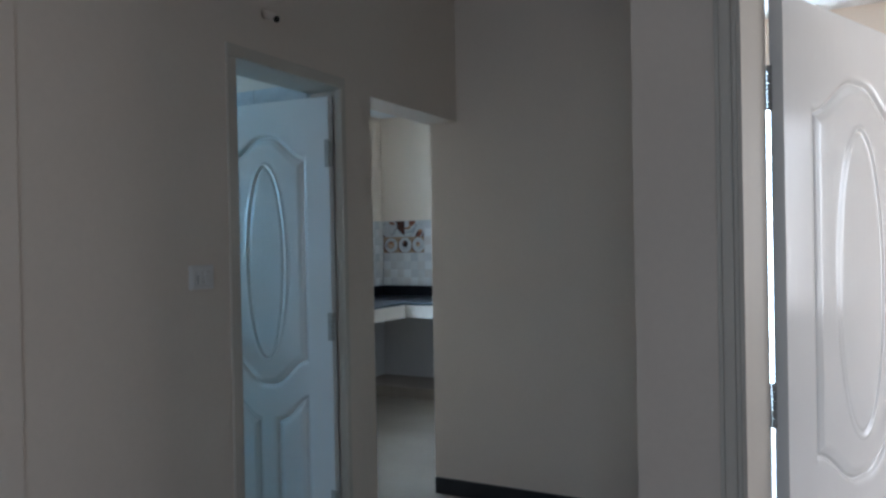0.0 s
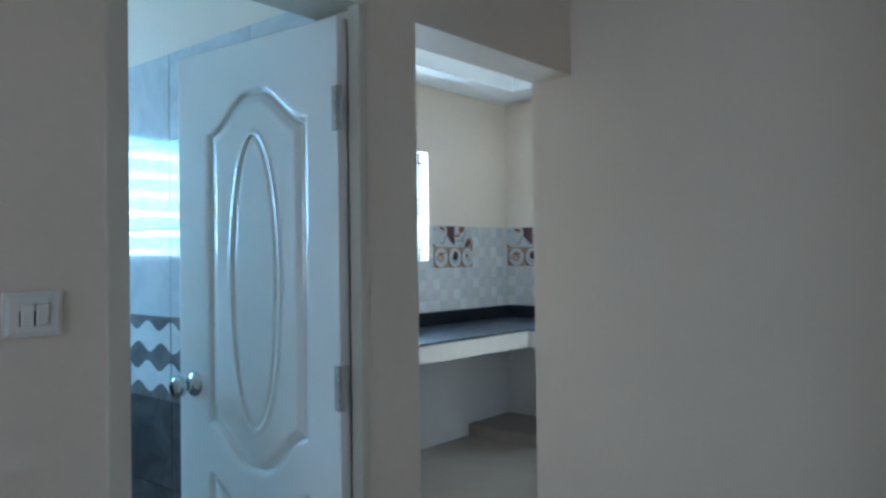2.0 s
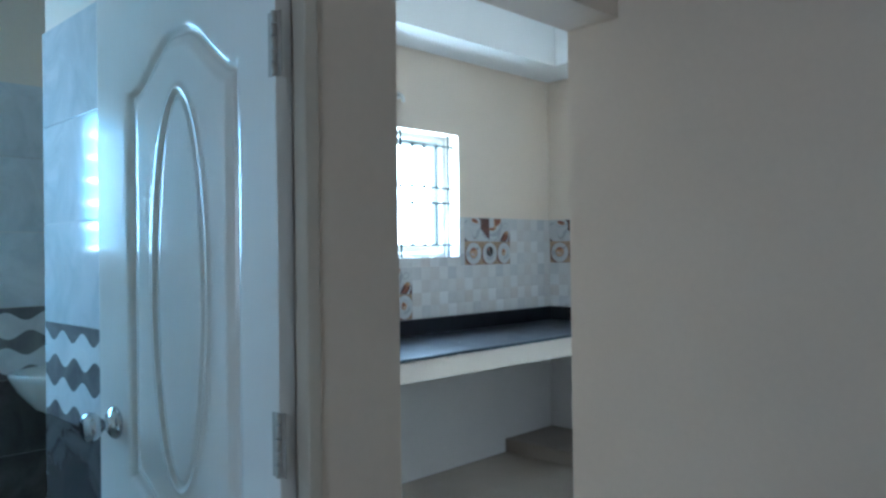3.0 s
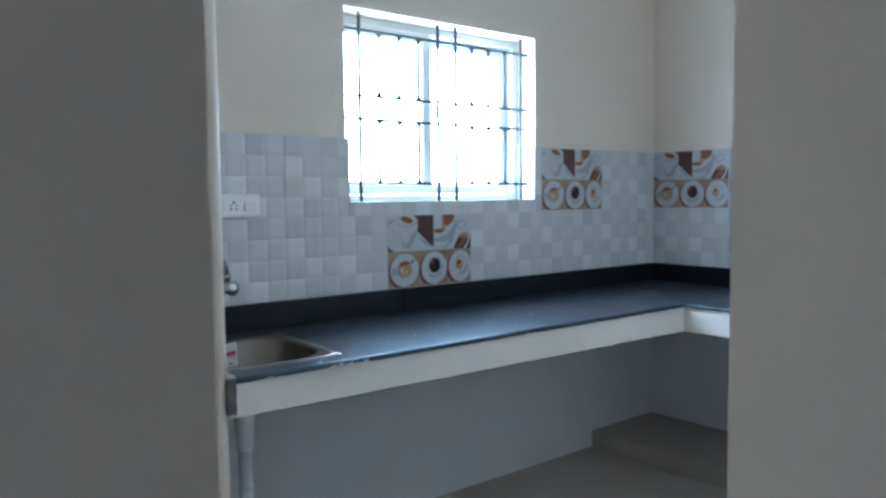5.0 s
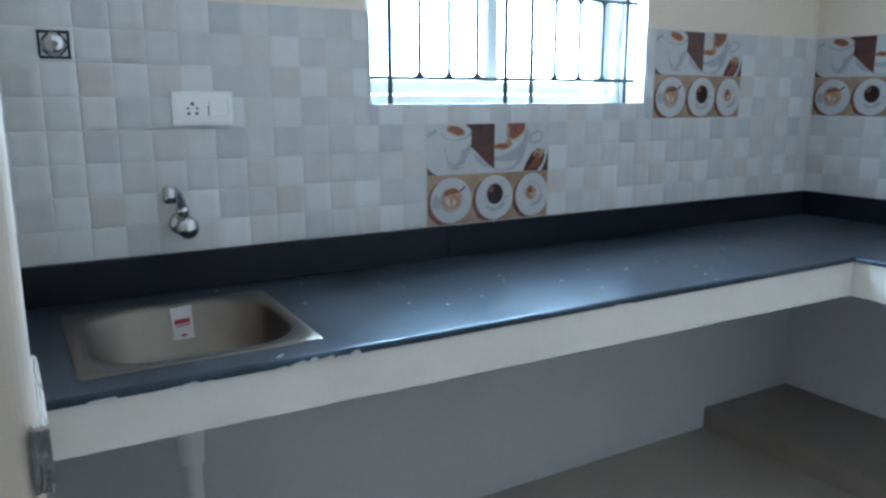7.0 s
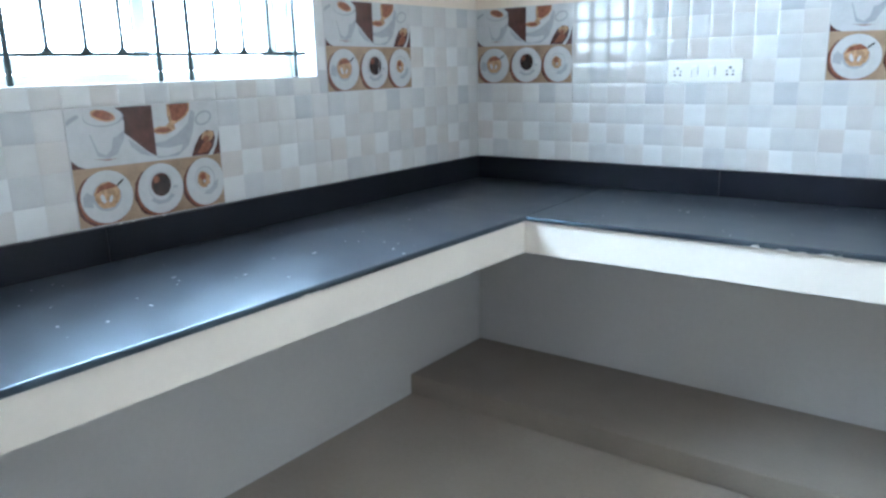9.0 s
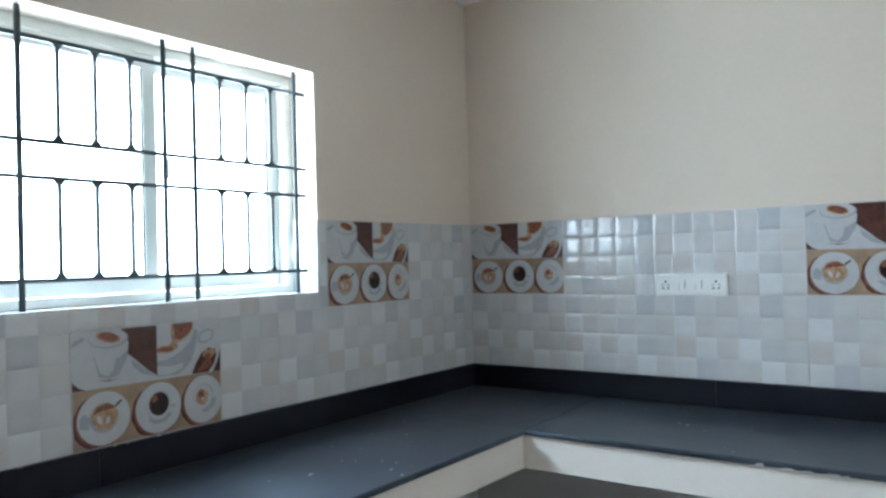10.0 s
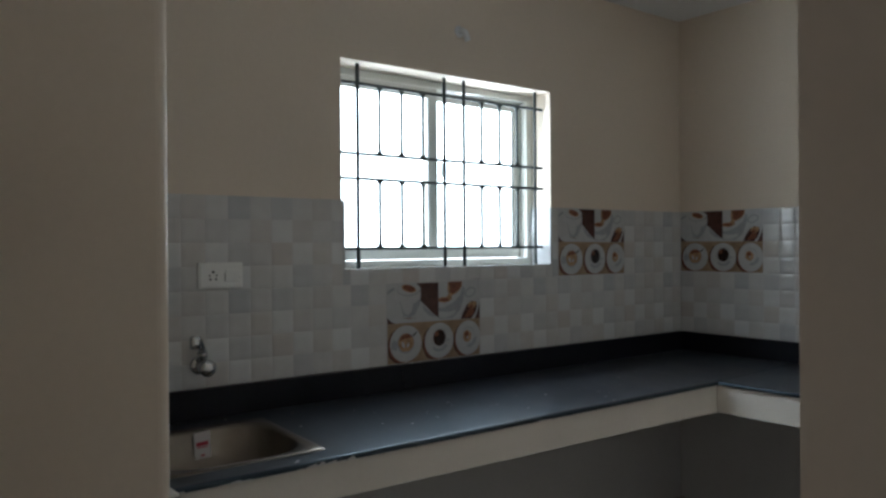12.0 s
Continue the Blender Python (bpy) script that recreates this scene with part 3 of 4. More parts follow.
def sink():
    s = thing("kitchen_sink", "stainless steel single-bowl sink with a white paper label inside", "sink")
    z = STONE1
    x0, x1, y0, y1 = SINK
    outer = rounded(x0, x1, y0, y1, 0.012)
    rings = [(outer, z + 0.0005), (rounded(x0 + .002, x1 - .002, y0 + .002, y1 - .002, 0.012), z + 0.004), (rounded(x0 + .028, x1 - .026, y0 + .026, y1 - .022, 0.125), z + 0.002),
             (rounded(x0 + .033, x1 - .030, y0 + .032, y1 - .027, 0.125), z - 0.008), (rounded(x0 + .042, x1 - .040, y0 + .040, y1 - .038, 0.13), z - 0.11), (rounded(x0 + .060, x1 - .058, y0 + .058, y1 - .056, 0.12), z - 0.132), (rounded(x0 + .15, x1 - .15, y0 + .16, y1 - .16, 0.05), z - 0.137)]
    bm = bmesh.new()
    made = [[bm.verts.new((px, py, zz)) for px, py in pts] for pts, zz in rings]
    for lo, hi in zip(made, made[1:]):
        for k in range(len(lo)):
            f = bm.faces.new((lo[k], lo[(k + 1) % len(lo)], hi[(k + 1) % len(lo)], hi[k]))
            f.smooth = True
    bm.faces.new(made[-1])
    for ring in made:
        for v in ring:
            v.co.z -= DROP * v.co.x / DEPTH
    part("bowl", bm, M_STEEL, s)
    cx, cy = (x0 + x1) / 2, (y0 + y1) / 2
    part("drain", lathe(bmesh.new(), [(0.001, 0.004), (0.020, 0.004), (0.036, 0.006), (0.042, 0.002), (0.042, 0.0)], pose(cx, cy, z - 0.1368)), M_CHROME, s, "chrome drain strainer")
    # label stuck on the bowl's back side
    tag = part("paper_label", boxed(-0.024, 0.024, 0, 0.0006, -0.122, 0.008), M_STICKER, s, "white paper label with red bars")
    tag.matrix_local = pose(x0 + 0.0445, -2.555, z - 0.012, 0, -4, 90) @ pose(0, 0, 0, 4, 0, 0)
    for lo, hi, w in ((-0.034, -0.022, 0.018), (-0.040, -0.037, 0.016), (-0.066, -0.060, 0.006), (-0.086, -0.077, 0.014)):
        part("red_bar", boxed(-w, w, -0.0006, -0.0002, lo, hi), M_RED, tag, "red printed bar")
    return s


sink()

# waste pipe
pipe = thing("waste_pipe", "white plastic waste pipe under the kitchen sink", "pipe", pose(0.325, -2.585, 0))
part("pipe_body", tube(bmesh.new(), [(0, 0, 0.151), (0, 0, 0.30), (0, 0, 0.53)], 0.021, 16), M_PVC, pipe)
part("coupling", lathe(bmesh.new(), [(0.024, 0.525), (0.027, 0.53), (0.027, 0.56), (0.030, 0.60), (0.033, 0.64), (0.036, 0.692)], steps=16), M_PVC, pipe)
part("clip_ring", lathe(bmesh.new(), [(0.0215, 0.40), (0.024, 0.402), (0.024, 0.412), (0.0215, 0.414)], steps=16), M_PVC, pipe)


# rough plaster end beside the counter
def ragged_block(x0, x1, y0, y1, z0, z1, seed):
    rng, bm = random.Random(seed), bmesh.new()
    box(bm, x0, x1, y0, y1, z0, z1)
    bmesh.ops.subdivide_edges(bm, edges=bm.edges[:], cuts=7, use_grid_fill=True)
    for v in bm.verts:
        v.co += Vector((rng.uniform(-.002, .002), rng.uniform(-.0008, .002) if v.co.y > y1 - 1e-4 else 0, rng.uniform(-.003, .003)))
    return bm


part("plaster_ledge", ragged_block(0.62, 0.9235, LEFT - 0.006, LEFT + 0.010, 0.826, 0.915, 3), M_FASCIA, partition, "thick white plaster ledge with a broken end")
part("broken_plaster", ragged_block(0.9235, 0.9285, LEFT - 0.012, LEFT + 0.010, 0.828, 0.908, 5), M_RAW, partition, "bare grey cement where plaster broke off")


# ---- fittings, each built in an XZ plane looking towards -Y ----
def on_window_wall(y, z):
    return pose(0.0095, y, z, 0, 0, 90)


def tap(m):
    t = thing("wall_tap", "chrome wall-mounted bib tap above the sink", "tap", m)
    part("wall_flange", lathe(bmesh.new(), [(0.030, 0), (0.030, 0.004), (0.024, 0.012), (0.012, 0.014)], pose(0, 0, 0, 90, 0, 0)), M_CHROME, t)
    part("tap_body", tube(bmesh.new(), [(0, -0.012, 0), (0, -0.030, 0), (0, -0.058, 0)], [0.013, 0.019, 0.020], 18), M_CHROME, t)
    part("tap_knob", lathe(bmesh.new(), [(0.012, 0), (0.021, 0.004), (0.026, 0.014), (0.026, 0.024), (0.020, 0.032), (0.006, 0.035)], pose(0, -0.0585, 0, 90, 0, 0)), M_CHROME, t)
    bend = [(0.0, -0.035, 0.014), (-0.001, -0.036, 0.040), (-0.008, -0.042, 0.066), (-0.018, -0.055, 0.084), (-0.034, -0.072, 0.094)]
    part("spout", tube(bmesh.new(), bend, [0.014, 0.0135, 0.012, 0.011, 0.011], 16), M_CHROME, t)
    part("spout_nut", tube(bmesh.new(), [(-0.001, -0.036, 0.030), (-0.003, -0.038, 0.046)], 0.0165, 8), M_CHROME, t)
    part("nozzle", lathe(bmesh.new(), [(0.010, 0.012), (0.016, 0.010), (0.017, -0.008), (0.017, -0.026), (0.013, -0.028)], pose(-0.036, -0.074, 0.090)), M_CHROME, t)
    return t


tap(on_window_wall(-2.511, 1.012))

valve = thing("angle_valve", "capped chrome pipe outlet in a rough square cut of the tile", "pipe outlet", on_window_wall(-2.757, 1.436))
bm = bmesh.new()
for s in ((-0.033, 0.033, 0.024, 0.031), (-0.030, 0.034, -0.031, -0.025), (-0.032, -0.027, -0.026, 0.026), (0.027, 0.033, -0.029, 0.028)):
    box(bm, s[0], s[1], -0.0006, -0.0002, s[2], s[3])
part("rough_cut", bm, M_DARK, valve, "dark rough cut in the tile")
part("cap", lathe(bmesh.new(), [(0.027, 0), (0.027, 0.006), (0.023, 0.010), (0.021, 0.030), (0.016, 0.034), (0.004, 0.035)], pose(0, -0.0008, 0, 90, 0, 0)), M_CHROME, valve)
part("cap_screw", lathe(bmesh.new(), [(0.007, 0), (0.007, 0.006), (0.003, 0.008)], pose(0, -0.036, 0, 90, 0, 0), 12), M_HINGE, valve)


def pin_holes(parent, x, z):
    # flat near-black discs carry the shade of the pin holes
    for dx, dz, r in ((0, 0.013, 0.0045), (-0.011, 0.002, 0.003), (0.011, 0.002, 0.003), (-0.0095, -0.010, 0.0038), (0.0095, -0.010, 0.0038)):
        part("pin_hole", lathe(bmesh.new(), [(r, 0), (r, 0.0006)], pose(x + dx, -0.0152, z + dz, 90, 0, 0), 10), M_DARK, parent)


def socket_plate(m, width, height, sockets, switches, label, name="power_socket", category="socket", paint=None, half=0.010):
    paint = paint or M_SWITCH
    p = thing(name, label, category, m)
    plate = part("plate", boxed(-width / 2, width / 2, -0.012, 0, -height / 2, height / 2, bevel=0.004), paint, p)
    part("inner_plate", boxed(-width / 2 + 0.006, width / 2 - 0.006, -0.0148, -0.0122, -height / 2 + 0.006, height / 2 - 0.006, bevel=0.001, segments=1), paint, p)
    for x in sockets:
        pin_holes(p, x, -0.002)
    for x in switches:
        r = part("rocker", boxed(x - half, x + half, -0.0205, -0.0152, -0.019, 0.019, bevel=0.0015, segments=1), paint, p)
        r.rotation_euler = (radians(4), 0, 0)
        # shade in the slits beside the rocker, laid on as near-black strips
        part("rocker_gap", boxed(x - half - 0.0020, x - half - 0.0002, -0.0158, -0.0150, -0.019, 0.006), M_DARK, p, "dark slit beside the rocker")
        part("rocker_gap", boxed(x + half + 0.0002, x + half + 0.0016, -0.0158, -0.0150, -0.012, 0.019), M_DARK, p, "dark slit beside the rocker")
    return p


socket_plate(on_window_wall(-2.443, 1.294), 0.146, 0.082, [-0.026], [0.036], "white three-pin socket plate with one switch on tiles", half=0.023)
socket_plate(pose(0.982, -0.0095, 1.284), 0.260, 0.082, [-0.092, 0.092], [-0.030, 0.030], "white double socket plate with two switches on tiles")
socket_plate(pose(HALL + 0.0005, -4.368, 1.236, 0, 0, 90), 0.094, 0.076, [], [-0.012, 0.012], "white switch plate beside the bathroom door", "light_switch", "switch", M_CREAM)

# stub of conduit over the window and pipe stub in the hall
hook = thing("conduit_elbow", "short white conduit elbow above the kitchen window", "conduit", pose(0.0005, -1.449, 2.230, 0, 0, 90))
part("elbow", tube(bmesh.new(), [(0, 0, 0.012), (0, -0.020, 0.012), (0.002, -0.034, 0.004), (0.006, -0.038, -0.012), (0.014, -0.036, -0.030)], 0.012, 12), M_PVC, hook)
part("wall_ring", lathe(bmesh.new(), [(0.024, 0), (0.022, 0.004), (0.014, 0.005)], pose(0, 0, 0.012, 90, 0, 0)), M_PVC, hook)
stub = thing("pipe_stub", "open plastic pipe end sticking out of the wall", "pipe", pose(HALL + 0.0005, -4.045, 2.13, 0, 0, 90))
part("pipe_body", tube(bmesh.new(), [(0.0, 0, 0.012), (-0.015, -0.045, -0.010), (-0.026, -0.075, -0.026)], 0.015, 16), M_WALL, stub)
part("bore", tube(bmesh.new(), [(-0.0261, -0.0752, -0.0261), (-0.0266, -0.0765, -0.0268)], 0.0115, 16), M_DARK, stub, "dark open bore of the pipe")


# ---- moulded doors ----
LEAF_H = 1.915


def door_mesh(c, wide, half, oval, top=1.678, foot=0.838, low=0.708, mid=1.252, tall=0.406):
    """Pressed door skin: an upper panel with curved ends round an oval, and two lower panels, as real relief."""
    step = 0.0030
    nx, nz = round(wide / step), round(LEAF_H / step)
    xs, zs = np.linspace(0, wide, nx + 1), np.linspace(0, LEAF_H, nz + 1)
    gx, gz = np.meshgrid(xs, zs, indexing="ij")

    def ogee(u):  # 0 at the sides, 1 in the middle, flat at both
        return 0.5 - 0.5 * np.cos(np.pi * np.clip(u, 0, 1))

    def outline_upper():
        us = np.linspace(-1, 1, 41)
        rise = 0.104 * ogee((1 - np.abs(us)) * 1.12)
        upper = [(c + half * u, top + r) for u, r in zip(us, rise)]
        bottom = [(c + half * u, foot - 0.110 * ogee((1 - abs(u)) * 1.12)) for u in us[::-1]]
        return upper + bottom

    def outline_lower(side):
        us = np.linspace(0, 1, 21)
        upper = [(c + side * (half - u * (half - 0.035)), low - 0.105 * ogee(u)) for u in us]
        return upper + [(c + side * 0.035, 0.17), (c + side * half, 0.17)]

    def signed(outline):
        p = np.array(outline)
        q = np.roll(p, -1, 0)
        best, inside = np.full(gx.shape, 9.0), np.zeros(gx.shape, bool)
        for (ax, az), (bx, bz) in zip(p, q):
            dx, dz = bx - ax, bz - az
            ll = dx * dx + dz * dz
            if ll < 1e-12:
                continue
            s = np.clip(((gx - ax) * dx + (gz - az) * dz) / ll, 0, 1)
            best = np.minimum(best, np.hypot(gx - ax - s * dx, gz - az - s * dz))
            cross = (az > gz) != (bz > gz)
            if abs(dz) > 1e-12:
                inside ^= cross & (gx < (gz - az) / dz * dx + ax)
        return np.where(inside, best, -best)

    depth = np.zeros(gx.shape)
    for outline in (outline_upper(), outline_lower(-1), outline_lower(1)):
        d = signed(outline)
        depth += np.interp(d, [-0.010, -0.004, 0.003, 0.012, 0.0145, 0.022, 0.040, 0.046], [0, 0.0008, 0.0026, 0.0130, 0.0130, 0.0066, 0.0006, 0])
    rr = np.hypot((gx - c) / oval, (gz - mid) / tall)
    grad = np.hypot((gx - c) / oval**2, (gz - mid) / tall**2) / np.maximum(rr, 1e-4)
    dist = (rr - 1) / np.maximum(grad, 1e-3)
    depth -= 0.0034 * np.exp(-((dist / 0.0070) ** 2))
    depth += 0.0035 * np.exp(-(((dist + 0.013) / 0.008) ** 2))
    verts = np.stack([gx, depth, gz], -1).reshape(-1, 3)
    idx = np.arange(verts.shape[0]).reshape(gx.shape)
    faces = np.stack([idx[:-1, :-1], idx[1:, :-1], idx[1:, 1:], idx[:-1, 1:]], -1).reshape(-1, 4)
    data = bpy.data.meshes.new("door_leaf")
    n = len(verts)
    t = 0.034
    back = [(0, t, 0), (wide, t, 0), (wide, t, LEAF_H), (0, t, LEAF_H)]
    a, b, e, f = int(idx[0, 0]), int(idx[-1, 0]), int(idx[-1, -1]), int(idx[0, -1])
    rim = [[*map(int, idx[:, 0][::-1]), n, n + 1], [*map(int, idx[-1, :][::-1]), n + 1, n + 2], [*map(int, idx[:, -1]), n + 2, n + 3], [*map(int, idx[0, :]), n + 3, n]]
    data.from_pydata([*map(tuple, verts.tolist()), *back], [], [*faces.tolist(), [n + 3, n + 2, n + 1, n], *rim])
    smooth = [True] * len(faces) + [False] * 5
    data.polygons.foreach_set("use_smooth", smooth)
    data.materials.append(M_DOOR)
    return data


WIDE_BATH, WIDE_BED = 0.655, 0.90
DOOR_BATH, DOOR_BED = door_mesh(0.338, WIDE_BATH, 0.203, 0.101), door_mesh(0.452, WIDE_BED, 0.295, 0.158, 1.650, 0.730, 0.598, 1.182, 0.437)


def butt_hinge(parent, x, y, z, turn=0.0):
    h = part("hinge", boxed(-0.016, -0.002, -0.002, 0.0005, 0, 0.112, bevel=0.0008, segments=1), M_HINGE, parent, "steel butt hinge")
    h.matrix_local = pose(x, y, z, 0, 0, turn)
    bm = bmesh.new()
    for k in range(5):
        lathe(bm, [(0.0058, 0.0225 * k + 0.0006), (0.0058, 0.0225 * k + 0.0215)], pose(0.004, -0.003, 0), 12)
    part("knuckle", bm, M_HINGE, h)
    part("hinge_wing", boxed(0.009, 0.018, -0.001, 0.0015, 0, 0.112), M_HINGE, h)
    return h


def door(name, m, hinge_right, label, hinge_turn, height=1.0):
    d = thing(name, label, "door", m, kind="structure")
    wide = WIDE_BATH if hinge_right else WIDE_BED
    leaf = new("leaf", DOOR_BATH if hinge_right else DOOR_BED)
    leaf.parent = d
    leaf.scale = (1, 1, height)
    leaf["label"] = "cream-white moulded door leaf with an oval relief"
    kx = 0.071 if hinge_right else wide - 0.085
    for way in (-1, 1):
        y0 = -0.001 if way < 0 else 0.035
        r = pose(kx, y0, 0.950, 90 if way < 0 else -90, 0, 0)
        knob = part("knob", lathe(bmesh.new(), [(0.036, 0.0), (0.036, 0.004), (0.029, 0.010), (0.016, 0.014), (0.013, 0.030), (0.019, 0.035), (0.029, 0.045), (0.032, 0.056), (0.029, 0.066), (0.019, 0.072), (0.003, 0.073)], r), M_CHROME, leaf, "round chrome door knob")
    part("key_slot", boxed(kx - 0.0015, kx + 0.0015, -0.0755, -0.0742, 0.932, 0.944), M_DARK, leaf, "dark key slot in the knob")
    part("latch_plate", boxed(-0.0012 if hinge_right else wide, 0 if hinge_right else wide + 0.0012, 0.006, 0.028, 0.91, 1.0), M_HINGE, leaf)
    for z in (0.22, 0.934, 1.630) if hinge_right else (0.12, 0.841, 1.628):
        butt_hinge(d, wide - 0.004 if hinge_right else -0.004, 0.0 if hinge_right else 0.038, z, hinge_turn)
    return d


# bathroom door, swung right open against the tiled wall
bath_door = door("door_1", pose(1.4434, -3.6904, 0.012, 0, 0, 4.63), True, "cream-white moulded bathroom door standing wide open", 0)
for name, s in (("frame_post", (KIT - 0.01, HALL + 0.008, -4.240, -4.196, 0, 1.955)), ("frame_post", (HALL - 0.030, HALL + 0.008, -3.610, -3.582, 0, 1.955)), ("frame_head", (KIT - 0.01, HALL + 0.008, -4.240, -3.582, 1.9555, 2.0))):
    ob = part(name, boxed(*s, bevel=0.005), M_FRAME, bath_door, "grey-beige painted door frame")
    ob.matrix_parent_inverse = bath_door.matrix_world.inverted()

# bedroom door, opened into the bedroom
bed_door = door("door_2", pose(3.784, -4.06, 0.012, 0, 0, 68), False, "cream-white moulded bedroom door standing half open", -30, 1.0)
post = part("frame_post", prism(bmesh.new(), [(3.6925, -4.188), (3.703, -4.190), (3.744, -4.07), (3.744, -4.042), (3.6925, -4.042)], 0, 2.01), M_FRAME, bed_door, "grey-beige painted door frame with hinges")
post.matrix_parent_inverse = bed_door.matrix_world.inverted()
for name, s in (("frame_trim", (3.652, 3.680, -4.178, -4.1605, 0, 2.05)), ("frame_bead", (3.640, 3.6515, -4.172, -4.1605, 0, 2.05)), ("frame_bead", (3.6805, 3.692, -4.184, -4.1605, 0, 2.05)), ("frame_post", (4.65, 4.6995, -4.188, -4.042, 0, 2.01)), ("frame_head", (3.6925, 4.6995, -4.188, -4.042, 2.0105, 2.0495))):
    ob = part(name, boxed(*s, bevel=0.006), M_FRAME, bed_door, "grey-beige painted door frame")
    ob.matrix_parent_inverse = bed_door.matrix_world.inverted()


# ---- bathroom ----
def louvre_window():
    w = thing("window_2", "frosted glass louvre window of the bathroom", "window", pose(-0.10, BWIN[0] + 0.001, BWIN[2] + 0.001, 0, 0, 90), kind="structure")
    width, height = BWIN[1] - BWIN[0] - 0.002, BWIN[3] - BWIN[2] - 0.002
    for name, s in (("frame_jamb", (0, 0.03, -0.04, 0.04, 0, height)), ("frame_jamb", (width - 0.03, width, -0.04, 0.04, 0, height)), ("frame_sill", (0.0305, width - 0.0305, -0.04, 0.04, 0, 0.03)), ("frame_head", (0.0305, width - 0.0305, -0.04, 0.04, height - 0.03, height))):
        part(name, boxed(*s, bevel=0.003), M_ALU, w)
    for k in range(6):
        slat = part("slat", boxed(0.031, width - 0.031, -0.042, 0.042, -0.0025, 0.0025), M_FROST, w, "tilted frosted glass slat")
        slat.matrix_local = pose(0, 0, 0.078 + k * 0.098, -62, 0, 0)
        slat.visible_shadow = False
        clip = part("slat_rail", boxed(0.031, width - 0.031, -0.046, -0.0425, -0.004, 0.004), M_BAR, slat)
    return w


louvre_window()

basin = thing("washbasin", "white ceramic wall-hung washbasin on the tiled wall", "washbasin", pose(0.010, -3.30, 0.735, 0, 0, 90))
bm, rings = bmesh.new(), []
for f, lift, inset in ((0.35, 0.0, 0), (0.62, 0.035, 0), (0.86, 0.10, 0), (0.98, 0.15, 0), (1.0, 0.165, 0), (0.97, 0.172, 0), (0.88, 0.170, 0), (0.80, 0.155, 0), (0.60, 0.075, 0), (0.25, 0.055, 0)):
    rings.append([bm.verts.new((0.235 * f * math.cos(a), -0.19 - 0.19 * f * math.sin(a) if math.sin(a) > 0 else -0.19 - 0.185 * min(1, f + 0.15 * (f < .9)) * math.sin(a), lift)) for a in [2 * math.pi * k / 36 for k in range(36)]])
for lo, hi in zip(rings, rings[1:]):
    for k in range(36):
        bm.faces.new((lo[k], lo[(k + 1) % 36], hi[(k + 1) % 36], hi[k]))
bm.faces.new(rings[0][::-1])
bm.faces.new(rings[-1])
bmesh.ops.recalc_face_normals(bm, faces=bm.faces)
part("bowl", bm, M_CERAMIC, basin, smooth=True)
part("drain", lathe(bmesh.new(), [(0.002, 0.0), (0.022, 0.001), (0.024, 0.0)], pose(0, -0.19, 0.0555), 16), M_CHROME, basin)
part("basin_tap", tube(bmesh.new(), [(0, -0.035, 0.16), (0, -0.035, 0.24), (0, -0.06, 0.27), (0, -0.11, 0.265)], 0.011, 14), M_CHROME, basin, "chrome basin tap")


# ---- wall tiles, piece by piece ----
TW, GAP = 0.4525, 0.0003
MADE = {}


def bevel_slab(x0, x1, z0, z1, y0, y1, edge, bm=None, pillow=0.0):
    """A plate facing -Y with chamfered front edges; pillow: how far its middle swells."""
    bm = bm or bmesh.new()
    back = [bm.verts.new((x, y1, z)) for x, z in ((x0, z0), (x1, z0), (x1, z1), (x0, z1))]
    side = [bm.verts.new((x, y0 + edge * 0.28, z)) for x, z in ((x0, z0), (x1, z0), (x1, z1), (x0, z1))]
    n = 4 if pillow else 1
    grid = [[None] * (n + 1) for _ in range(n + 1)]
    for i in range(n + 1):
        for k in range(n + 1):
            u, v = i / n, k / n
            swell = pillow * 16 * u * (1 - u) * v * (1 - v) if pillow else 0
            grid[i][k] = bm.verts.new((x0 + edge + (x1 - x0 - 2 * edge) * u, y0 - swell, z0 + edge + (z1 - z0 - 2 * edge) * v))
    for i in range(n):
        for k in range(n):
            f = bm.faces.new((grid[i][k], grid[i + 1][k], grid[i + 1][k + 1], grid[i][k + 1]))
            f.smooth = bool(pillow)
    rim = [[grid[i][0] for i in range(n + 1)], [grid[n][k] for k in range(n + 1)], [grid[n - i][n] for i in range(n + 1)], [grid[0][n - k] for k in range(n + 1)]]
    for k in range(4):
        m = (k + 1) % 4
        bm.faces.new((back[k], back[m], side[m], side[k]))
        bm.faces.new([side[k], side[m], *rim[k][::-1]])
    return bm


def mosaic_mesh(u0, u1, v0, v1):
    """The stretch u0..u1, v0..v1 of one printed tile: pressed squares, six by four."""
    key = tuple(round(v, 4) for v in (u0, u1, v0, v1))
    if key not in MADE:
        bm = bmesh.new()
        cu, cv = TW / 6, TILE_H / 4
        for i in range(6):
            for k in range(4):
                a, b = max(u0, i * cu), min(u1, (i + 1) * cu)
                c, d = max(v0, k * cv), min(v1, (k + 1) * cv)
                a, b = a + (GAP if i == 0 else 0), b - (GAP if i == 5 else 0)
                c, d = c + (GAP if k == 0 else 0), d - (GAP if k == 3 else 0)
                if b - a > 0.006 and d - c > 0.006:
                    tilt = 0.0004 * math.sin(i * 7.3 + k * 3.1)
                    first = len(bm.faces)
                    bevel_slab(a, b, c, d, -0.009 + tilt, -0.001, 0.0026, bm, 0.00010)
                    bm.faces.ensure_lookup_table()
                    for n in range(first, len(bm.faces)):
                        bm.faces[n].material_index = (i + k) % 2
        data = bpy.data.meshes.new("tile")
        bm.normal_update()
        bm.to_mesh(data)
        bm.free()
        data.materials.append(M_MOSAIC)
        data.materials.append(M_MOSAIC_DARK)
        MADE[key] = data
    return MADE[key]


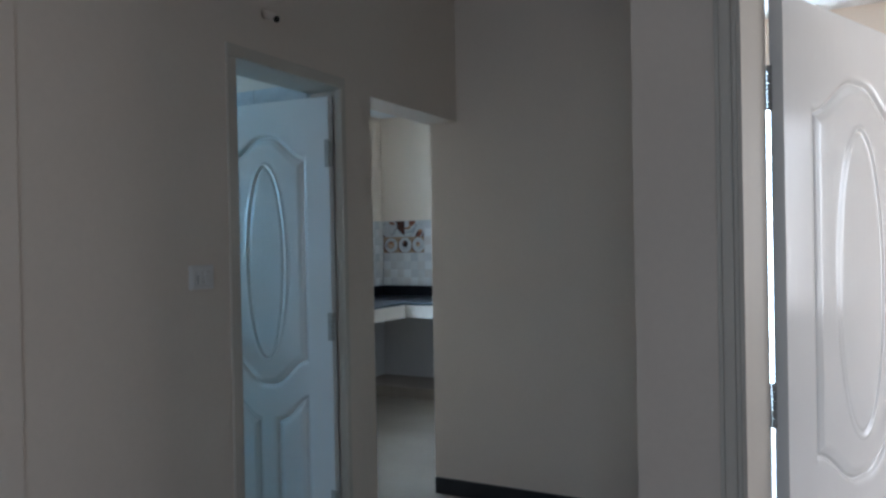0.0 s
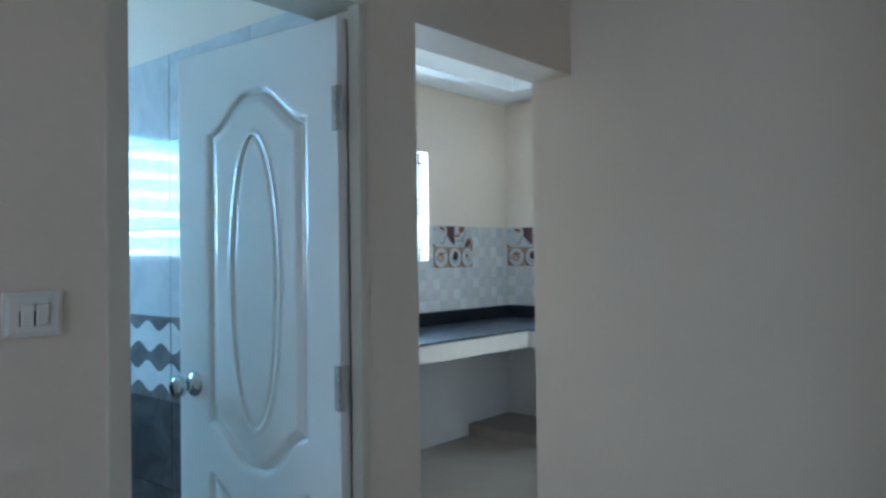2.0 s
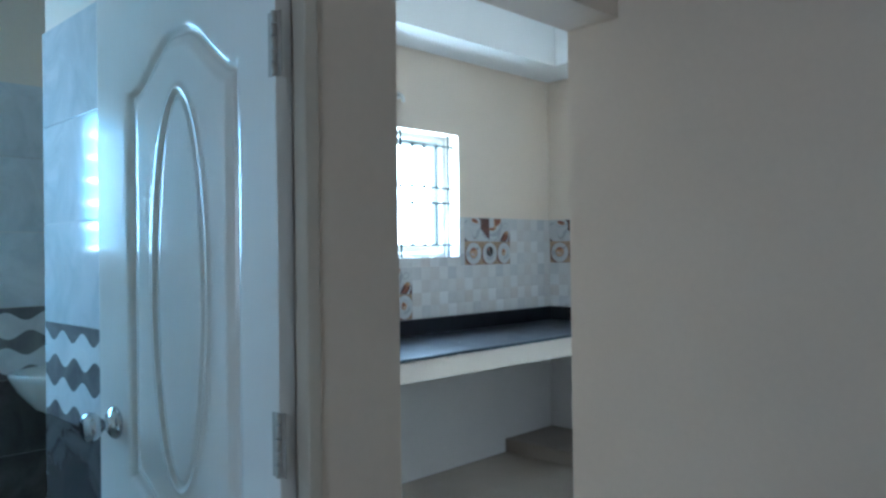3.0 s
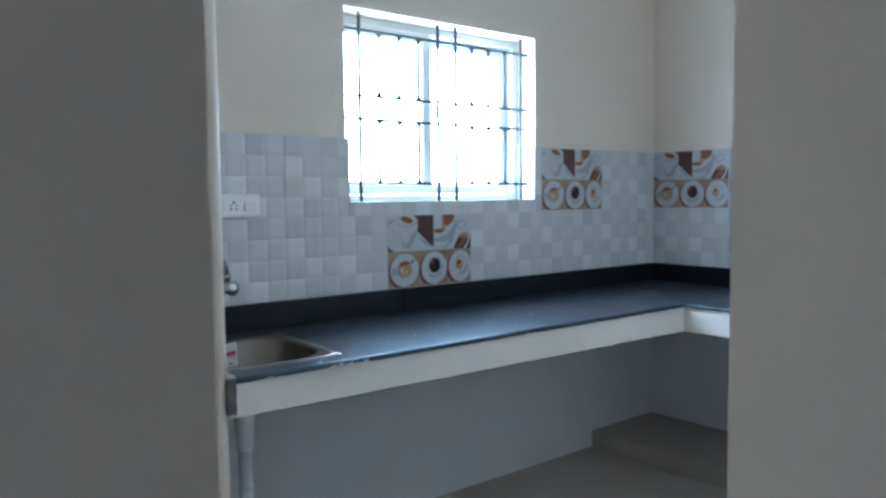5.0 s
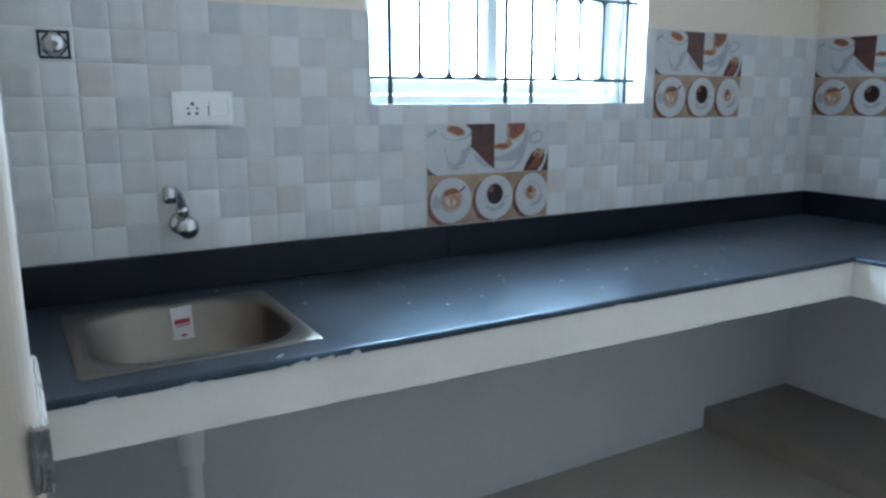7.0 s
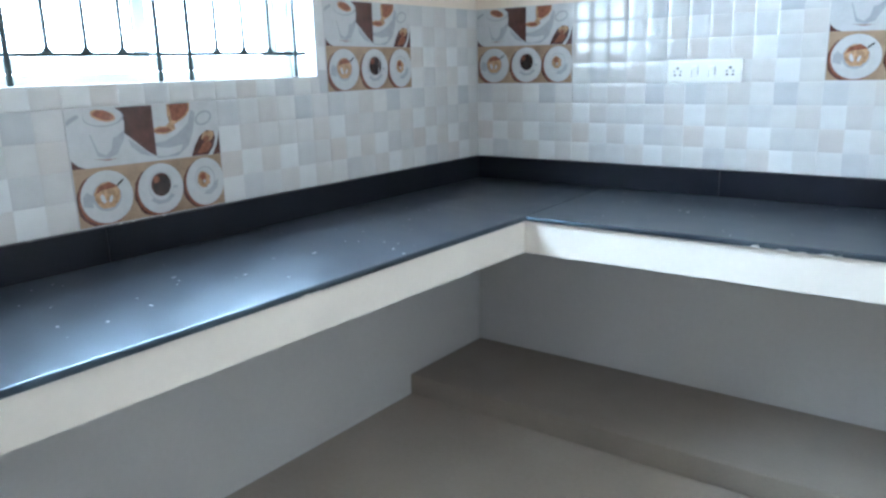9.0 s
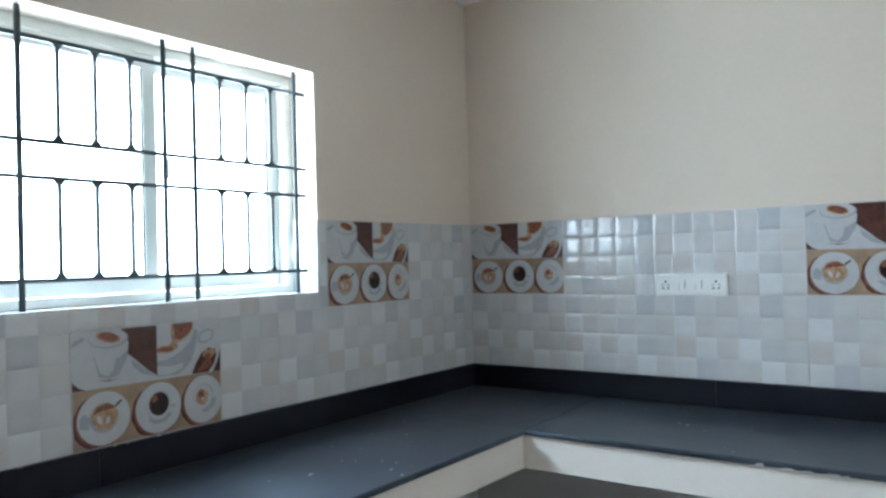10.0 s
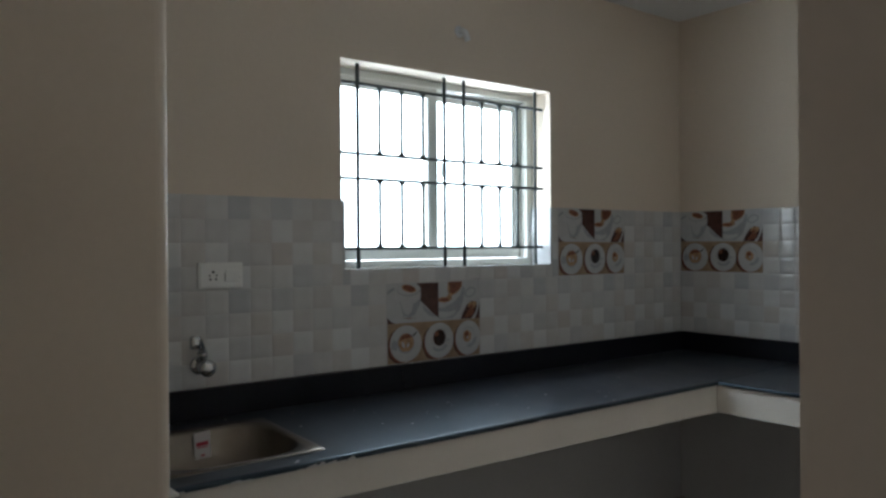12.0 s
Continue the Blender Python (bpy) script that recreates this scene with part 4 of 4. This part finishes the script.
def picture_mesh():
    """A flat printed tile: two cups above, three saucers on a table below, in layers 0.2 mm apart."""
    slots = [M_P_WHITE, M_P_SHADE, M_P_WOOD, M_P_BROWN, M_P_COCOA, M_P_TAN, M_P_BLACK]
    bm = bevel_slab(GAP, TW - GAP, GAP, TILE_H - GAP, -0.009, -0.001, 0.001)

    def shape(points, slot, layer):
        vs = [bm.verts.new((min(max(x, 0.003), TW - 0.003), -0.009 - 0.00016 * layer, min(max(z, 0.003), TILE_H - 0.003))) for x, z in points]
        f = bm.faces.new(vs)
        f.material_index = slot

    def blob(x, z, rx, rz, slot, layer, rough=0.0, turn=0.0, seed=1, a0=0, a1=360):
        rng, pts = random.Random(seed), []
        for k in range(28):
            a = radians(a0 + (a1 - a0) * k / 28)
            f = 1 + rough * rng.uniform(-1, 1)
            u, v = rx * f * math.cos(a), rz * f * math.sin(a)
            pts.append((x + u * math.cos(turn) - v * math.sin(turn), z + u * math.sin(turn) + v * math.cos(turn)))
        shape(pts, slot, layer)

    def poly(points, slot, layer):
        """A patch given in parts of the tile's width and height."""
        shape([(u * TW, v * TILE_H) for u, v in points], slot, layer)

    def spot(u, v, ru, rv, slot, layer, rough=0.0, turn=0.0, seed=1):
        blob(u * TW, v * TILE_H, ru * TW, rv * TILE_H, slot, layer, rough, turn, seed)

    WHITE, SHADE, WOOD, BROWN, COCOA, TAN, BLACK = range(7)
    poly([(0, 0), (1, 0), (1, 0.492), (0, 0.506)], WOOD, 1)
    # photograph of a small cup on its saucer, brown cloth behind
    poly([(0, 0.506), (0.533, 0.499), (0.533, 1), (0, 1)], WHITE, 1)
    poly([(0.30, 1), (0.533, 1), (0.533, 0.536), (0.47, 0.60), (0.407, 0.685), (0.341, 0.77), (0.348, 0.87), (0.325, 0.95)], BROWN, 2)
    poly([(0, 0.507), (0.085, 0.505), (0.045, 0.53), (0.012, 0.575), (0, 0.60)], BROWN, 2)
    poly([(0, 0.86), (0.035, 0.885), (0.085, 0.925), (0.075, 0.95), (0.03, 0.925), (0, 0.895)], SHADE, 2)
    poly([(0.13, 0.78), (0.20, 0.735), (0.29, 0.745), (0.345, 0.80), (0.335, 0.72), (0.285, 0.60), (0.225, 0.565), (0.165, 0.59)], SHADE, 2)
    poly([(0.135, 0.79), (0.20, 0.75), (0.27, 0.755), (0.25, 0.64), (0.215, 0.60), (0.17, 0.63)], WHITE, 3)
    poly([(0.36, 0.72), (0.52, 0.535), (0.43, 0.575), (0.375, 0.645)], SHADE, 3)
    poly([(0.14, 0.575), (0.22, 0.55), (0.29, 0.565), (0.22, 0.562)], COCOA, 4)
    spot(0.225, 0.915, 0.122, 0.082, SHADE, 3)
    spot(0.222, 0.922, 0.114, 0.074, WHITE, 4)
    spot(0.223, 0.928, 0.076, 0.047, TAN, 5, 0.05, -0.25, 3)
    spot(0.226, 0.932, 0.066, 0.038, COCOA, 6, 0.08, -0.25, 4)
    # photograph of a wide cup dusted with cocoa, and a brown biscuit on its saucer
    poly([(0.5335, 0.499), (1, 0.492), (1, 1), (0.5335, 1)], WHITE, 1)
    poly([(0.5335, 0.66), (0.60, 0.665), (0.69, 0.72), (0.77, 0.81), (0.80, 0.93), (0.83, 0.90), (0.80, 0.72), (0.76, 0.60), (0.68, 0.52), (0.5335, 0.52)], SHADE, 2)
    poly([(0.5335, 0.62), (0.62, 0.60), (0.72, 0.62), (0.70, 0.56), (0.60, 0.53), (0.5335, 0.54)], WHITE, 3)
    poly([(0.635, 1), (0.795, 1), (0.79, 0.92), (0.76, 0.87), (0.727, 0.84), (0.70, 0.825), (0.674, 0.805), (0.681, 0.765), (0.64, 0.735), (0.60, 0.725), (0.548, 0.735), (0.5335, 0.75), (0.5335, 0.785), (0.57, 0.80), (0.61, 0.795), (0.64, 0.83), (0.63, 0.90)], TAN, 3)
    poly([(0.65, 1), (0.785, 1), (0.78, 0.925), (0.75, 0.88), (0.715, 0.85), (0.69, 0.835), (0.66, 0.845), (0.655, 0.91)], COCOA, 4)
    poly([(0.54, 0.75), (0.60, 0.74), (0.655, 0.755), (0.63, 0.785), (0.58, 0.785), (0.54, 0.775)], COCOA, 4)
    spot(0.886, 0.845, 0.066, 0.064, SHADE, 3, 0, 0.35)
    spot(0.886, 0.845, 0.050, 0.046, WHITE, 4, 0, 0.35)
    poly([(0.775, 0.50), (0.80, 0.58), (0.845, 0.68), (0.90, 0.73), (0.955, 0.715), (0.965, 0.63), (0.935, 0.55), (0.90, 0.497)], BROWN, 5)
    poly([(0.82, 0.52), (0.86, 0.60), (0.905, 0.64), (0.93, 0.59), (0.895, 0.525)], COCOA, 6)
    spot(0.905, 0.672, 0.048, 0.048, TAN, 7, 0.14, 0.2, 5)
    spot(0.893, 0.650, 0.024, 0.026, COCOA, 8, 0.2, 0.2, 6)
    poly([(0.965, 0.73), (0.985, 0.70), (0.965, 0.58), (0.925, 0.494), (0.90, 0.496), (0.945, 0.575), (0.962, 0.65)], WHITE, 6)
    poly([(1, 0.72), (0.985, 0.66), (0.968, 0.58), (0.932, 0.494), (1, 0.494)], BROWN, 5)
    # three saucers on a wooden table
    for n, (u, ru) in enumerate(((0.190, 0.160), (0.538, 0.154), (0.858, 0.142))):
        spot(u - 0.022, 0.225, ru * 1.03, 0.232, BROWN, 2, 0.03, 0, n)
        spot(u - 0.010, 0.232, ru * 1.02, 0.230, COCOA, 3, 0.02, 0, n + 3)
        spot(u, 0.247, ru, 0.227, WHITE, 4)
        if n == 0:
            poly([(u - 0.15, 0.19), (u - 0.09, 0.17), (u - 0.085, 0.27), (u - 0.12, 0.31), (u - 0.145, 0.27)], SHADE, 5)
            spot(u - 0.002, 0.25, 0.088, 0.128, SHADE, 5)
            spot(u, 0.26, 0.080, 0.114, TAN, 6, 0.05, 0, 8)
            poly([(u - 0.07, 0.28), (u - 0.045, 0.345), (u + 0.02, 0.372), (u + 0.07, 0.33), (u + 0.03, 0.315), (u - 0.03, 0.31)], COCOA, 7)
            spot(u - 0.028, 0.235, 0.013, 0.040, WHITE, 7, 0.2, 0.3, 10)
            spot(u + 0.020, 0.225, 0.010, 0.034, WHITE, 7, 0.2, -0.3, 11)
            poly([(u + 0.070, 0.325), (u + 0.108, 0.37), (u + 0.112, 0.385), (u + 0.098, 0.38), (u + 0.066, 0.345)], BLACK, 8)
        elif n == 1:
            poly([(u - 0.08, 0.15), (u - 0.03, 0.105), (u + 0.04, 0.11), (u + 0.09, 0.17), (u + 0.06, 0.19), (u - 0.05, 0.18)], SHADE, 5)
            poly([(u + 0.06, 0.225), (u + 0.115, 0.235), (u + 0.115, 0.255), (u + 0.06, 0.262)], SHADE, 6)
            spot(u, 0.268, 0.084, 0.134, SHADE, 6)
            spot(u, 0.270, 0.080, 0.128, WHITE, 7)
            spot(u + 0.001, 0.282, 0.068, 0.107, BROWN, 8)
            spot(u + 0.005, 0.276, 0.060, 0.094, BLACK, 9)
            spot(u - 0.028, 0.335, 0.022, 0.030, COCOA, 10, 0.2, 0.6, 4)
        else:
            poly([(u - 0.02, 0.13), (u + 0.03, 0.115), (u + 0.085, 0.17), (u + 0.10, 0.26), (u + 0.06, 0.22)], SHADE, 5)
            spot(u - 0.002, 0.275, 0.076, 0.118, SHADE, 6)
            spot(u - 0.004, 0.272, 0.071, 0.110, WHITE, 7)
            spot(u - 0.012, 0.268, 0.048, 0.078, TAN, 8, 0.12, 0.1, 12)
            spot(u - 0.020, 0.300, 0.024, 0.034, COCOA, 9, 0.25, 0.3, 13)
            spot(u - 0.008, 0.250, 0.009, 0.018, WHITE, 9, 0.25, 0.2, 14)
    data = bpy.data.meshes.new("picture_tile")
    bm.normal_update()
    bm.to_mesh(data)
    bm.free()
    for s in slots:
        data.materials.append(s)
    return data


PICTURE = picture_mesh()


def lay(data, m, parent, label=""):
    ob = new("tile", data)
    ob.parent = parent
    ob.matrix_local = m
    if label:
        ob["label"] = label
    return ob


PRINT = "printed picture tile of coffee cups and saucers"
# window wall: columns run from the far corner towards the sink
for row, (z0, z1) in enumerate(((TILE0, TILE1), (TILE1, TILE2))):
    for col in range(7):
        y0 = -TW * (col + 1)
        m = pose(0, y0, z0 + 0.0005, 0, 0, 90)
        if (row, col) in ((0, 3), (1, 1)):
            lay(PICTURE, m, wall_window, PRINT)
            continue
        spans = [(max(0.0, LEFT - y0 + 0.001), TW, 0.0, TILE_H)]
        if row == 1 and y0 < WIN[1] and y0 + TW > WIN[0]:
            a, b = max(0, WIN[0] - y0), min(TW, WIN[1] - y0)
            spans = [(a, b, 0.0, WIN[2] - z0 - 0.0005)]
            if a > 0.01:
                spans.append((0.0, a, 0.0, TILE_H))
            if b < TW - 0.01:
                spans.append((b, TW, 0.0, TILE_H))
        for s in spans:
            lay(mosaic_mesh(*s), m, wall_window)
    for col in range(5):
        x0 = 0.0105 + TW * col
        m = pose(x0, 0, z0 + 0.0005)
        if row == 1 and col in (0, 3):
            lay(PICTURE, m, wall_far, PRINT)
        else:
            lay(mosaic_mesh(0.0, min(TW, KIT - 0.002 - x0), 0.0, TILE_H), m, wall_far)
part("grout_bed", boxed(0.0003, 0.0018, LEFT + 0.001, -0.0005, TILE0, WIN[2] - 0.001), M_GROUT, wall_window, "pale grout between the tiles")
for y0, y1 in ((LEFT + 0.001, WIN[0] - 0.001), (WIN[1] + 0.001, -0.0005)):
    part("grout_bed", boxed(0.0003, 0.0018, y0, y1, WIN[2] - 0.0005, TILE2), M_GROUT, wall_window)
part("grout_bed", boxed(0.002, KIT - 0.002, -0.0018, -0.0003, TILE0, TILE2), M_GROUT, wall_far)


def plain_tile(width, height, material):
    key = (round(width, 4), round(height, 4), material.name)
    if key not in MADE:
        bm = bevel_slab(0.001, width - 0.001, 0.001, height - 0.001, -0.008, -0.0005, 0.0012)
        data = bpy.data.meshes.new("tile")
        bm.normal_update()
        bm.to_mesh(data)
        bm.free()
        data.materials.append(material)
        MADE[key] = data
    return MADE[key]


def wave_mesh(width, height):
    """Band tile with two wavy white inlays between darker grey ones."""
    key = ("wave", round(width, 4))
    if key not in MADE:
        bm = bevel_slab(0.001, width - 0.001, 0.001, height - 0.001, -0.008, -0.0005, 0.0012)
        pitch = 0.15
        for mid, amp in ((0.205, 0.016), (0.070, 0.016)):
            n = max(4, int(width / 0.0075))
            xs = [0.003 + (width - 0.006) * k / n for k in range(n + 1)]
            hi = [(x, mid + 0.038 + amp * math.cos(2 * math.pi * x / pitch)) for x in xs]
            lo = [(x, mid - 0.034 + amp * math.cos(2 * math.pi * x / pitch + 2.6)) for x in xs]
            for a, b, c, d in zip(lo, lo[1:], hi[1:], hi):
                f = bm.faces.new([bm.verts.new((x, -0.0084, z)) for x, z in (a, b, c, d)])
                f.material_index = 1
        data = bpy.data.meshes.new("tile")
        bm.normal_update()
        bm.to_mesh(data)
        bm.free()
        data.materials.append(M_BATH_BAND)
        data.materials.append(M_BATH_WAVE)
        MADE[key] = data
    return MADE[key]


ROWS = ((0.0, 0.287, "dark"), (0.287, 0.574, "dark"), (0.574, 0.862, "dark"), (0.862, 1.140, "wave"), (1.140, 1.430, "light"), (1.430, 1.720, "light"), (1.720, 2.005, "light"))


def clad(parent, length, place, skip=()):
    """Rows of bathroom tiles along a wall; place(u, z) gives a tile's pose."""
    u = 0.0
    while u < length - 0.02:
        w = min(0.45, length - u)
        for z0, z1, kind in ROWS:
            if any(a < u + w and u < b and c < z1 and z0 < d for a, b, c, d in skip):
                continue
            data = wave_mesh(w, z1 - z0) if kind == "wave" else plain_tile(w, z1 - z0, M_BATH_DARK if kind == "dark" else M_BATH_LIGHT)
            lay(data, place(u, z0), parent)
        u += w


bath_wall = part("bath_tiling", boxed(0.7655, KIT - 0.002, -3.5835, -3.5822, 0.001, 2.005), M_GROUT, partition, "grey and white bathroom wall tiling")
clad(bath_wall, KIT - 0.012 - 0.767, lambda u, z: pose(0.767 + u, -3.5836, z))
bath_back = part("bath_tiling", boxed(0.0003, 0.0012, -4.995, -3.021, 0.001, 1.139), M_GROUT, wall_window, "grey and white bathroom wall tiling")
clad(bath_back, 1.97, lambda u, z: pose(0.0014, -4.993 + u, z, 0, 0, 90), [(-4.57 + 4.993, -3.99 + 4.993, 1.3, 1.98)])
